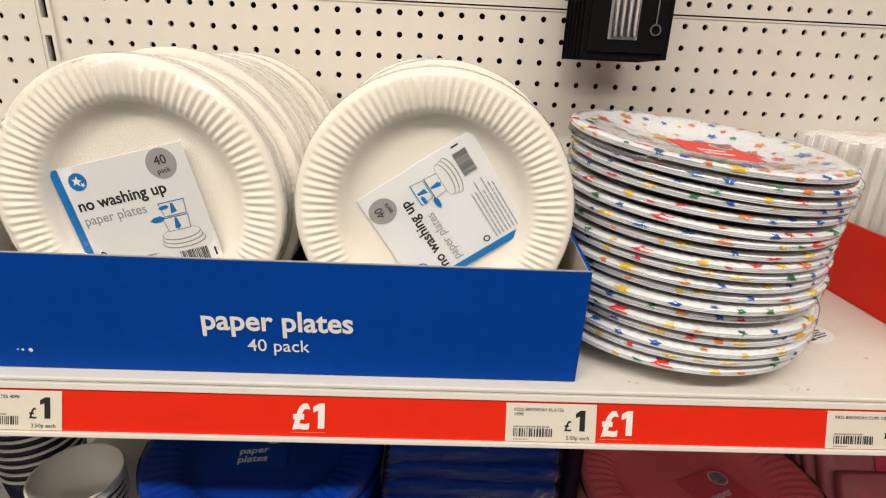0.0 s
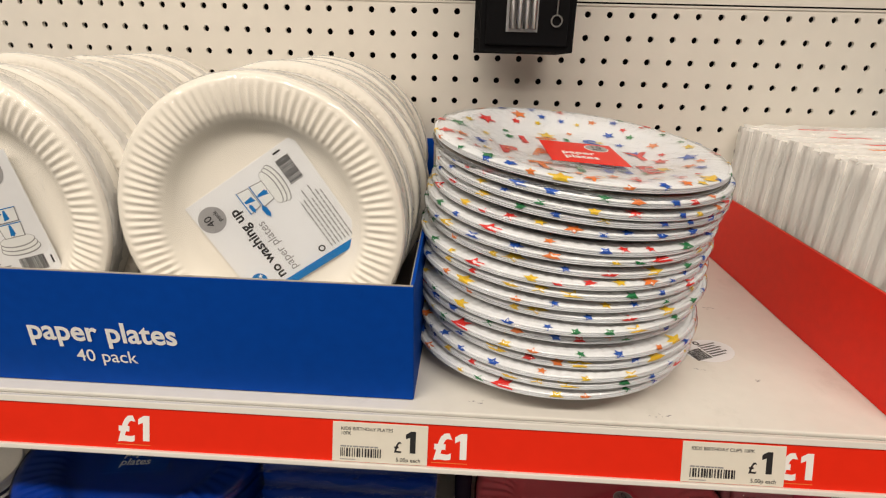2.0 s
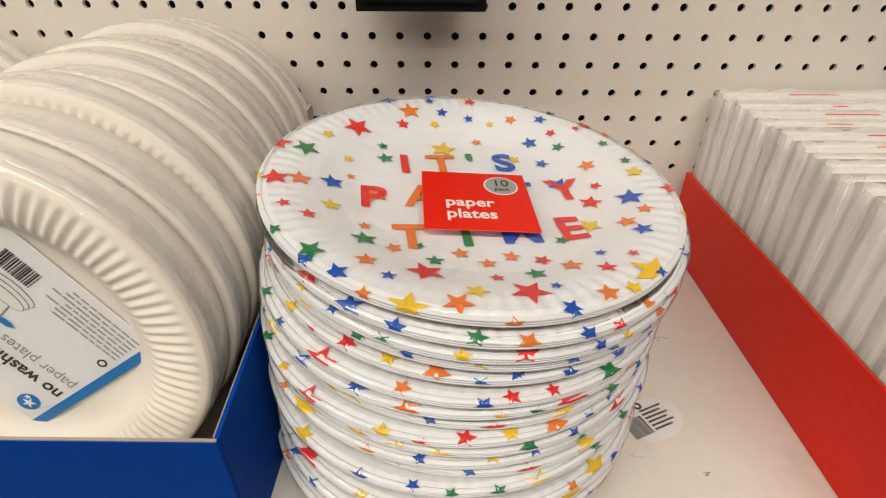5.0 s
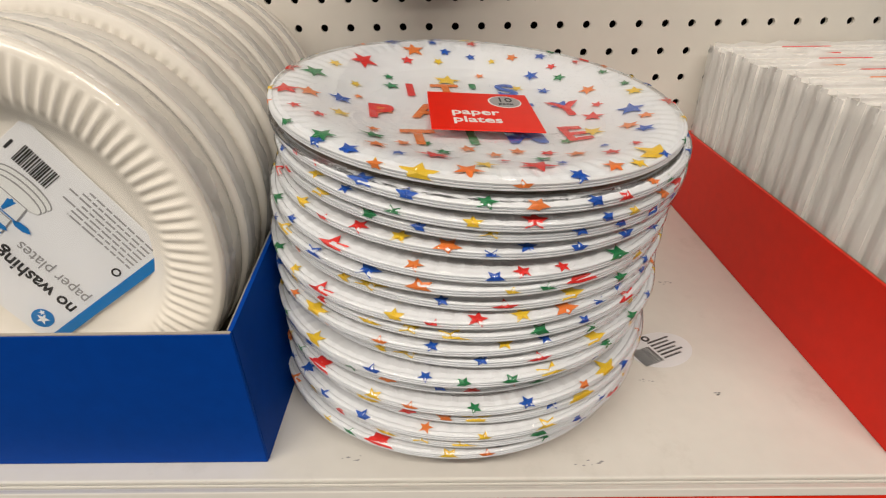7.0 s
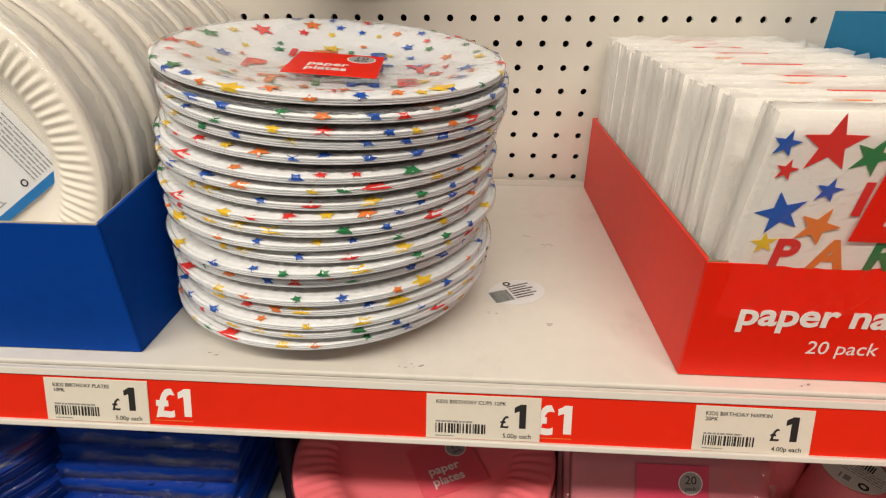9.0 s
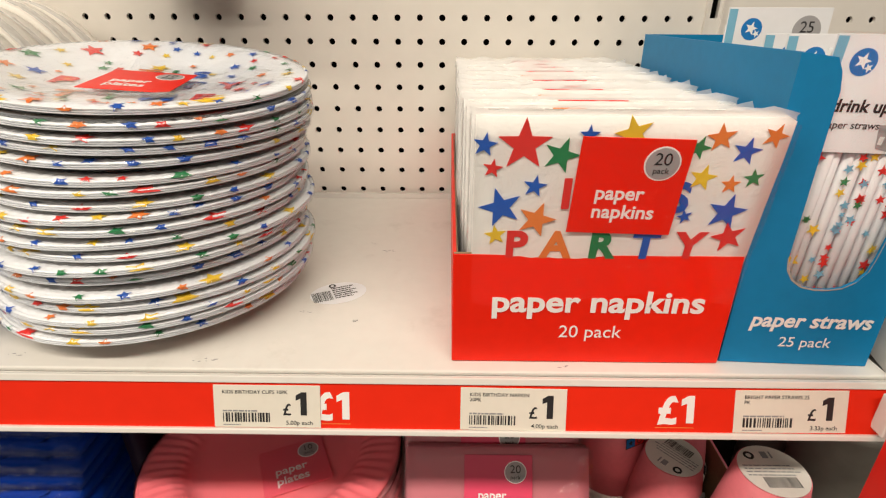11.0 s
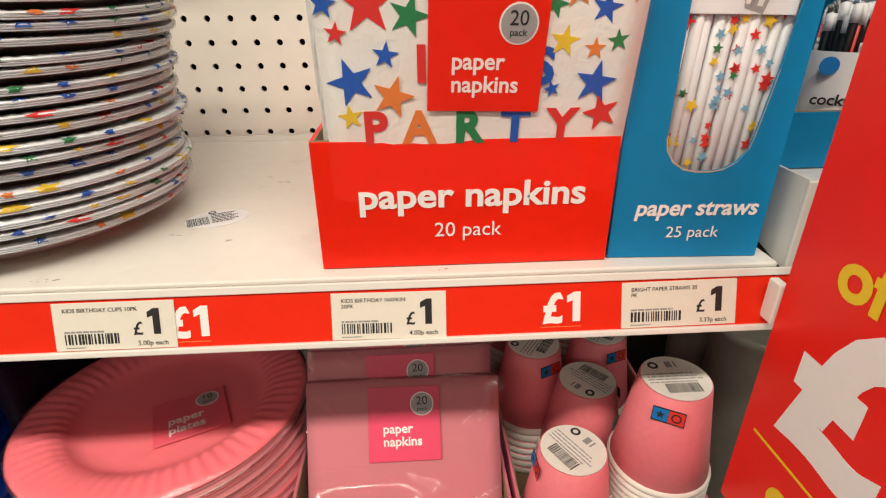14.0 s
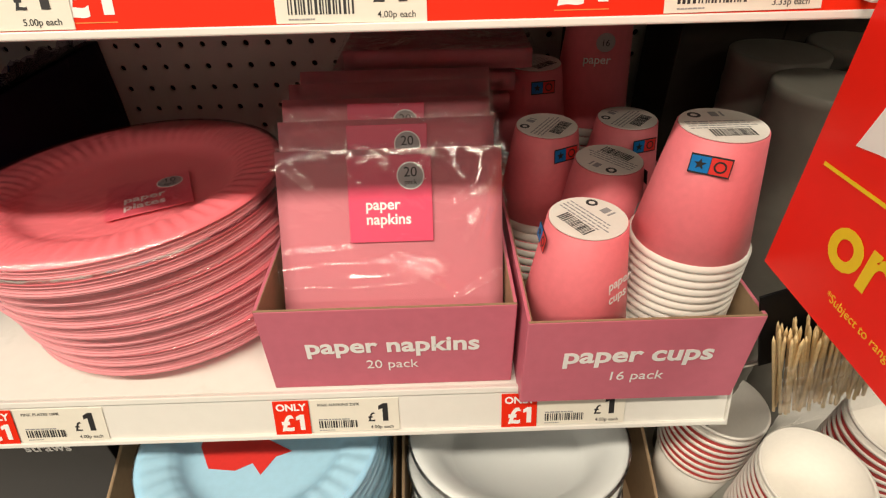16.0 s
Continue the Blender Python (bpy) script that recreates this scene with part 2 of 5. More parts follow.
def bars(x, y, w, h, seed):
    """The bars of a barcode."""
    rnd = random.Random(seed)
    out, u = [], 0.0
    while u < w:
        b = rnd.choice((0.0006, 0.0009, 0.0013)) * w / 0.03
        out.append(rect(x + u, y, x + min(u + b, w), y + h))
        u += b + rnd.choice((0.0005, 0.0008, 0.0011)) * w / 0.03
    return out


def lines(x, y, w, rows, pitch, thick, seed):
    """Rows of small print, as plain bars."""
    rnd = random.Random(seed)
    out = []
    for i in range(rows):
        u, end = 0.0, w * rnd.uniform(0.75, 1.0)
        while u < end:
            k = rnd.uniform(0.05, 0.16) * w
            out.append(rect(x + u, y - i * pitch, x + min(u + k, end), y - i * pitch + thick))
            u += k + 0.02 * w
    return out


def wall_grid(name, x0, x1, z0, z1, y, pitch, ox, oz, r, skip):
    """A board with round holes right through it, on a square grid."""
    verts, faces = [], []
    c0, c1 = math.floor((x0 - ox) / pitch + 0.5), math.ceil((x1 - ox) / pitch - 0.5)
    r0, r1 = math.floor((z0 - oz) / pitch + 0.5), math.ceil((z1 - oz) / pitch - 0.5)
    k = 12
    for i in range(c0, c1 + 1):
        for j in range(r0, r1 + 1):
            cx, cz = ox + i * pitch, oz + j * pitch
            a0, a1 = max(cx - pitch / 2, x0), min(cx + pitch / 2, x1)
            b0, b1 = max(cz - pitch / 2, z0), min(cz + pitch / 2, z1)
            if a1 - a0 < 1e-5 or b1 - b0 < 1e-5:
                continue
            s = len(verts)
            if cx - r < a0 + 0.001 or cx + r > a1 - 0.001 or cz - r < b0 + 0.001 or cz + r > b1 - 0.001 or skip(cx, cz):
                verts += [(a0, y, b0), (a1, y, b0), (a1, y, b1), (a0, y, b1)]
                faces.append((s, s + 1, s + 2, s + 3))
                continue
            for q in range(k):
                a = 2 * math.pi * q / k
                ux, uz = math.cos(a), math.sin(a)
                t = min(((a1 - cx) if ux > 0 else (cx - a0)) / max(abs(ux), 1e-9), ((b1 - cz) if uz > 0 else (cz - b0)) / max(abs(uz), 1e-9))
                verts += [(cx + r * ux, y, cz + r * uz), (cx + t * ux, y, cz + t * uz), (cx + r * ux, y + 0.004, cz + r * uz)]
            corners = len(verts)
            verts += [(a1, y, b1), (a0, y, b1), (a0, y, b0), (a1, y, b0)]
            for q in range(k):
                w = (q + 1) % k
                f = [s + 3 * q, s + 3 * q + 1]
                if q % 3 == 1:
                    f.append(corners + q // 3)
                f += [s + 3 * w + 1, s + 3 * w]
                faces.append(tuple(f))
                faces.append((s + 3 * q, s + 3 * w, s + 3 * w + 2, s + 3 * q + 2))
    return mesh_of(name, verts, faces)

# ---- the shop around ----
PITCH, HX, HZ, BACK = 0.0254, 0.12, 1.45, 0.70
LEFT, RIGHT = -0.486, 0.754


def structure(name, bm, mat, label, category):
    return tagged(part(name, bm, mat), label, category, "", "structure")


structure("floor", slab(-4, 4, -4, 1.2, -0.05, 0, 0), CONCRETE, "grey vinyl shop floor", "floor")
structure("ceiling", slab(-4, 4, -4, 1.2, 3.0, 3.05, 0), CEIL, "white suspended shop ceiling", "ceiling")
# Near-black sheet: paints the shade that shows through the panel holes.
structure("wall_back", slab(-4, 4, 0.74, 0.80, 0, 3.0, 0), DARK, "near-black sheet painting the shade behind the shelving panels", "wall")
structure("wall_aisle", slab(-4, 4, -3.9, -3.85, 0, 3.0, 0), FARSHELF, "plain wall across the aisle", "wall")
structure("wall_left", slab(-4.05, -4, -4, 1.2, 0, 3.0, 0), FARSHELF, "plain side wall of the shop", "wall")
structure("wall_right", slab(4, 4.05, -4, 1.2, 0, 3.0, 0), FARSHELF, "plain side wall of the shop", "wall")


def peg_panel(x0, x1, z0, z1, label):
    me = wall_grid("peg_panel", x0, x1, z0, z1, BACK, PITCH, HX, HZ, 0.0036, lambda x, z: False)
    ob = part("peg_panel", me, PEG)
    tagged(ob, label, "pegboard", "", "structure")
    rim = slab(x0, x1, BACK - 0.0012, BACK + 0.006, z1 - 0.002, z1, 0)
    part("panel_edge", rim, PEG, ob)
    return ob


for x0, x1 in ((LEFT - 1.24, LEFT - 0.009), (LEFT + 0.009, RIGHT - 0.009), (RIGHT + 0.009, RIGHT + 1.2)):
    peg_panel(x0, x1, 0.45, 1.4868, "cream perforated steel back panel")
    peg_panel(x0, x1, 1.4888, 2.1, "cream perforated steel back panel, upper")


def upright(x):
    """Shelving post with a column of slots."""
    up = thing("shelving_upright", pose(x, BACK, 0), "cream slotted steel shelving upright", "upright", "shelving uprights", "structure")
    verts, faces = [], []
    w, s = 0.0088, 0.0042
    z = 0.40
    while z < 2.1:
        a, b, c = z, z + 0.030, z + 0.05
        k = len(verts)
        verts += [(-w, 0, a), (-s, 0, a), (s, 0, a), (w, 0, a), (-w, 0, b), (-s, 0, b), (s, 0, b), (w, 0, b), (-w, 0, c), (-s, 0, c), (s, 0, c), (w, 0, c)]
        verts += [(-s, 0.005, a), (s, 0.005, a), (-s, 0.005, b), (s, 0.005, b)]
        faces += [(k, k + 1, k + 5, k + 4), (k + 2, k + 3, k + 7, k + 6), (k + 4, k + 5, k + 9, k + 8), (k + 5, k + 6, k + 10, k + 9), (k + 6, k + 7, k + 11, k + 10)]
        faces += [(k + 1, k + 12, k + 14, k + 5), (k + 2, k + 6, k + 15, k + 13), (k + 5, k + 14, k + 15, k + 6), (k + 1, k + 2, k + 13, k + 12)]
        z = c
    me = mesh_of("post", [(x_, y_ - 0.003, z_) for x_, y_, z_ in verts], faces)
    part("post", me, PEG, up)
    for sx in (-1, 1):
        part("flange", slab(sx * 0.0088 - 0.0008, sx * 0.0088 + 0.0008, -0.0045, 0.012, 0.4, 2.1), PEG, up)
    return up


upright(LEFT)
upright(RIGHT)

STRIP_TILT = 73.0


def shelf(x0, x1, top, front, insert, name_label, rise=0.0):
    """Steel shelf with folded front, a sloping ticket rail and an insert strip; the rail's frame of reference is returned too."""
    sh = thing("shelf", pose(0, 0, top), name_label, "shelf", "shop shelves")
    bm = slab(x0, x1, front, BACK - 0.006, -0.004, 0, 0.0012, 2)
    part("deck", bm, PAINT, sh)
    part("front_fold", slab(x0, x1, front - 0.0002, front + 0.003, -0.036, -0.0042, 0.001, 2), PAINT, sh)
    part("end_fold", slab(x0, x0 + 0.002, front + 0.004, BACK - 0.01, -0.034, -0.0042), PAINT, sh)
    part("end_fold", slab(x1 - 0.002, x1, front + 0.004, BACK - 0.01, -0.034, -0.0042), PAINT, sh)
    part("back_fold", slab(x0, x1, BACK - 0.010, BACK - 0.006, 0.0002, 0.006), PAINT, sh)
    base = pose(0, front - 0.0055, -0.0008 + rise, STRIP_TILT, 0, 0)
    rail = blank(sh, "ticket_rail", base)
    part("rail_back", slab(x0 - 0.001, x1 + 0.006, -0.040, 0.0, -0.0022, -0.0006), PAINT, rail)
    part("top_lip", slab(x0 - 0.001, x1 + 0.006, -0.0045, 0.0005, -0.0006, 0.0022, 0.0006), PAINT, rail)
    part("bottom_lip", slab(x0 - 0.001, x1 + 0.006, -0.0405, -0.0365, -0.0006, 0.0032, 0.0008), PAINT, rail)
    part("rail_end", slab(x1 + 0.0056, x1 + 0.0072, -0.041, 0.0012, -0.0024, 0.0036, 0.001), PAINT, rail)
    if insert:
        part("insert_strip", slab(x0, x1 + 0.0052, -0.0365, -0.0046, -0.0004, 0.0006), insert, rail)
    return sh, rail


top_shelf, top_rail = shelf(LEFT, 0.757, 1.187, 0.3385, REDSTRIP, "white steel shelf with a red price strip, holding paper tableware")
low_shelf, low_rail = shelf(LEFT, 0.757, 0.8835, 0.3225, PAINT, "white steel shelf with a white price rail, holding coloured tableware", 0.005)
left_shelf, left_rail = shelf(LEFT - 1.2, LEFT - 0.012, 1.187, 0.3385, REDSTRIP, "white steel shelf of the neighbouring bay")
base_shelf, base_rail = shelf(LEFT, 0.757, 0.620, 0.2250, PAINT, "white steel base shelf holding open cartons")


def ticket(rail, x0, x1, title, second, seed, each, v0=-0.036, v1=-0.0062, turn=0.0):
    """Cream price ticket slid into the rail."""
    w, h = x1 - x0, v1 - v0
    tk = blank(rail, "price_ticket", pose(x0, v0, 0.0008, 0, 0, turn))
    tagged(tk, "cream shelf price ticket")
    part("card", slab(0, w, 0, h, 0, 0.0006, 0.0002, 1), TICKET, tk)
    z = 0.0007
    words(tk, title, 0.006, h * 0.80, 0.0036, INK, 0.004, "LEFT", z)
    if second:
        words(tk, second, 0.006, h * 0.68, 0.0036, INK, 0.004, "LEFT", z)
    flat(tk, "small_print", lines(0.006, h * 0.375, w * 0.40, 1, 0.003, 0.0011, seed), GREYINK, z, 0.0001)
    flat(tk, "barcode", bars(0.006, h * 0.13, w * 0.44, h * 0.22, seed), INK, z, 0.0001)
    flat(tk, "small_print", lines(0.006, h * 0.05, w * 0.2, 1, 0.003, 0.0007, seed + 5), GREYINK, z, 0.0001)
    words(tk, "£", w * 0.685, h * 0.30, 0.0115, INK, 0.012, "CENTER", z)
    one(tk, w * 0.815, h * 0.30, 0.0225, INK, z)
    words(tk, each, w * 0.80, h * 0.07, 0.0042, INK, 0.002, "CENTER", z)
    return tk


def pound_mark(rail, x):
    words(rail, "£", x - 0.0045, -0.0300, 0.0265, PRINTWHITE, 0.035, "CENTER", 0.0007, wide=0.92)
    one(rail, x + 0.0085, -0.0300, 0.0268, PRINTWHITE)
    flat(rail, "underline", [rect(x - 0.012, -0.0335, x + 0.014, -0.0330)], STAR_ORANGE, 0.0007, 0.0001)


ticket(top_rail, -0.350, -0.2825, "PAPER PLATES 40PK", "", 1, "2.50p each")
ticket(top_rail, 0.050, 0.120, "KIDS BIRTHDAY PLATES", "10PK", 2, "5.00p each")
ticket(top_rail, 0.302, 0.374, "KIDS BIRTHDAY CUPS 10PK", "", 3, "5.00p each")
ticket(top_rail, 0.468, 0.539, "KIDS BIRTHDAY NAPKIN", "20PK", 4, "4.00p each", turn=-0.5)
ticket(top_rail, 0.651, 0.726, "BRIGHT PAPER STRAWS 25", "PK", 5, "3.33p each", turn=0.4)
for x in (-0.1015, 0.1350, 0.3800, 0.6110):
    pound_mark(top_rail, x)
words(top_rail, "PLO3118_S6_1", 0.7545, -0.034, 0.0048, PINKCARD, 0.0, "LEFT", 0.0007, turn=90)


def only_tag(rail, x0, x1):
    tg = blank(rail, "offer_tag", pose(x0, -0.037, 0.0016))
    tagged(tg, "red only one pound offer tag")
    w = x1 - x0
    part("card", slab(0, w, 0, 0.031, 0, 0.0006, 0.0002, 1), REDSTRIP, tg)
    words(tg, "ONLY", w / 2, 0.0225, 0.0085, PRINTWHITE, 0.03, "CENTER", 0.0007)
    words(tg, "£", w / 2 - 0.004, 0.0045, 0.0195, PRINTWHITE, 0.035, "CENTER", 0.0007, wide=0.95)
    one(tg, w / 2 + 0.0058, 0.0045, 0.0197, PRINTWHITE)


for x, title, s in ((0.1835, "PINK PLATES 10PK", 11), (0.410, "PINK NAPKINS 20PK", 12), (0.586, "PINK PAPER CUPS 16PK", 13), (-0.06, "BLUE NAPKINS 20PK", 14), (-0.30, "BLUE PLATES 10PK", 15)):
    only_tag(low_rail, x, x + 0.0275)
    ticket(low_rail, x + 0.0280, x + 0.0965, title, "", s, "4.00p each")


# ---- cartons ----
def carton(name, label, x0, x1, y0, y1, z, front_h, back_h, mat, inner, lean=0.0, category="display box", t=0.0022, mid=0.0):
    """Open display tray: low front, sides that rise towards the back."""
    w, d = x1 - x0, y1 - y0
    c = thing(name, pose(x0, y0, z), label, category)
    part("base", slab(t, w - t, t, d - t, 0.0004, t + 0.0004), inner, c)
    fr = part("front_panel", slab(0, w, 0, t, 0.0006, front_h, 0.0006, 1), mat, c, "", pose(0, 0, 0, lean, 0, 0))
    part("board_edge", slab(0.0005, w - 0.0005, 0.0003, t - 0.0003, front_h - 0.0002, front_h + 0.0004), inner, fr)
    part("liner", slab(t, w - t, t + 0.0002, t + 0.0008, t + 0.001, front_h - 0.001), inner, fr)
    part("back_panel", slab(0, w, d - t, d, 0.0006, back_h, 0.0006, 1), mat, c)
    side = [(t, 0.0006), (d - t, 0.0006), (d - t, back_h), (t - front_h * math.sin(radians(lean)), front_h)]
    for x in (0, w - t):
        bm = prism([side], t)
        part("side_panel", bm, mat, c, "", Matrix(((0, 0, 1, x), (1, 0, 0, 0), (0, 1, 0, 0), (0, 0, 0, 1))))
        bm = prism([[(u, v - 0.0012) for u, v in side]], 0.0006)
        part("liner", bm, inner, c, "", Matrix(((0, 0, 1, t + 0.0002 if x == 0 else w - t - 0.0008), (1, 0, 0, 0.001), (0, 1, 0, 0.0013), (0, 0, 0, 1))))
    return c, fr


UP = pose(0, 0, 0, 90, 0, 0)
blue_tray, blue_front = carton("display_tray", "blue cardboard tray of white paper plates, forty pack", -0.356, 0.107, 0.3500, 0.685, 1.187, 0.0965, 0.142, BLUECARD, GREYCARD, lean=1.5)
part("flap", slab(0.4585, 0.4606, 0.245, 0.262, 0.12, 0.176), GREYCARD, blue_tray)
words(blue_front, "paper plates", 0.2305, 0.0395, 0.0240, PRINTWHITE, 0.022, base=UP, wide=0.97)
words(blue_front, "40 pack", 0.2300, 0.0215, 0.0150, PRINTWHITE, 0.002, base=UP)
flat(blue_front, "scuff", [disc(0.0365, 0.0165, 0.0010, 8), disc(0.0425, 0.0165, 0.0017, 8), disc(0.0330, 0.0168, 0.0007, 8)], PRINTWHITE, 0.0003, 0.0001, UP)

red_tray, red_front = carton("display_tray", "red cardboard tray of star paper napkins, twenty pack", 0.4620, 0.6455, 0.3495, 0.690, 1.187, 0.083, 0.084, REDCARD, BROWN, lean=0.0)
words(red_front, "paper napkins", 0.0955, 0.0415, 0.0222, PRINTWHITE, 0.026, base=UP, wide=1.13)
words(red_front, "20 pack", 0.0925, 0.0215, 0.0135, PRINTWHITE, 0.0, base=UP)

pink_tray, pink_front = carton("display_tray", "pink cardboard tray of pink paper napkins, twenty pack", 0.4110, 0.5945, 0.325, 0.62, 0.8835, 0.0810, 0.086, PINKCARD, BROWN)
words(pink_front, "paper napkins", 0.0940, 0.0385, 0.0205, PRINTWHITE, 0.026, base=UP, wide=1.12)
words(pink_front, "20 pack", 0.0925, 0.0210, 0.0125, PRINTWHITE, 0.0, base=UP)

cup_tray, cup_front = carton("display_tray", "pink cardboard tray of pink paper cups, sixteen pack", 0.5985, 0.7575, 0.304, 0.60, 0.8835, 0.0830, 0.088, PINKCARD, BROWN)
words(cup_front, "paper cups", 0.0795, 0.0435, 0.0215, PRINTWHITE, 0.026, base=UP, wide=1.12)
words(cup_front, "16 pack", 0.0810, 0.0240, 0.0130, PRINTWHITE, 0.0, base=UP)


# ---- plates ----
def plate_profile(R, depth=0.013, gentle=False):
    """Face of a shallow plate: flat middle, sloping wall, broad rim and rolled lip."""
    f = R / 0.108
    if gentle:
        return [(r * f, depth * k) for r, k in ((0, 0), (0.030, 0), (0.050, 0.02), (0.060, 0.09), (0.070, 0.26), (0.079, 0.52), (0.087, 0.75), (0.095, 0.93), (0.103, 1), (0.1065, 0.93))] + [(R, depth * 0.80)]
    return [(0, 0), (0.030 * f, 0), (0.058 * f, 0.0), (0.064 * f, 0.0006), (0.069 * f, 0.003), (0.075 * f, depth * 0.62), (0.081 * f, depth * 0.86), (0.088 * f, depth * 0.95), (0.096 * f, depth), (0.103 * f, depth), (0.1065 * f, depth * 0.93), (R, depth * 0.80)]


def plate_height(R, r, depth=0.013):
    pts = plate_profile(R, depth, True)
    for (a, za), (b, zb) in zip(pts, pts[1:]):
        if a <= r <= b:
            return za + (zb - za) * (r - a) / (b - a)
    return pts[-1][1]


def flutes(R, count=72, depth=0.0009, inner=0.071, outer=0.1055):
    f = R / 0.108

    def wave(r, z, a):
        k = min(max((r / f - inner) / 0.006, 0), 1) * min(max((outer - r / f) / 0.004, 0), 1)
        return depth * k * (0.5 + 0.5 * math.cos(count * a)) - depth * 0.5 * k
    return wave


def plate_stack(R, thick, edges, fluted=True, count=72, rough_edge=0.0, seed=0, depth=0.013, deep=0.0009, band=0.0, crisp=False, gentle=False, span=(0.071, 0.1055)):
    """A pack of nested plates in one turned shape: fluted face above, the edges of the plates below it."""
    rnd = random.Random(seed)
    prof = []
    base = plate_profile(R, depth, gentle)
    f = R / 0.108
    if fluted:
        for (a, za), (b, zb) in zip(base, base[1:]):
            steps = 3 if a > 0.068 * f else 1
            prof += [(a + (b - a) * i / steps, za + (zb - za) * i / steps) for i in range(steps)]
        prof.append(base[-1])
    else:
        prof = base
    if crisp:
        prof[-1] = (R, depth * 0.94)
        prof[-4:-1] = [(R - 0.0022, depth), (R - 0.0012, depth * 0.995), (R - 0.0004, depth * 0.98)]
    lip = prof[-1][1]
    total, thick = thick, band or thick
    for i in range(edges):
        z = lip - thick * (i + 0.5) / edges
        o = rnd.uniform(-rough_edge, rough_edge * 0.3)
        prof += [(R + o, z + thick * 0.32 / edges), (R + o - 0.0001, z - thick * 0.2 / edges), (R - 0.0016 + o, z - thick * 0.36 / edges)]
    if band:
        prof += [(R - 0.004, lip - band), (0.092 * f, depth * 0.86 - band), (0.074 * f, -band), (0.073 * f, -total), (0.0, -total)]
    else:
        prof += [(R - 0.004, lip - thick), (0.09 * f, depth * 0.8 - thick), (0.072 * f, -thick * 0.98), (0.0, -thick)]
    return lathe("plates", prof, count * 5 if fluted else 120, flutes(R, count, deep, *span) if fluted else None, not crisp)


def film_wrap(R, thick, depth=0.013, bulge=0.0012):
    """Loose film round a pack of plates."""
    prof = [(0, 0.0035), (0.055, 0.0045), (0.08, 0.0125)]
    prof += [(R - 0.010, depth + 0.0012), (R - 0.002, depth + 0.0006), (R + bulge, depth * 0.5), (R + bulge, -thick * 0.5 + depth * 0.5), (R + bulge * 0.6, depth - thick * 0.98), (R - 0.006, depth - thick * 1.02)]
    return lathe("film", prof, 96)


def swirl_leaf(cx, cy, s):
    return [(cx + s * u, cy + s * v) for u, v in ((-1, 0), (-0.4, 0.35), (0.5, 0.4), (1, 0.1), (0.4, -0.3), (-0.5, -0.3))]


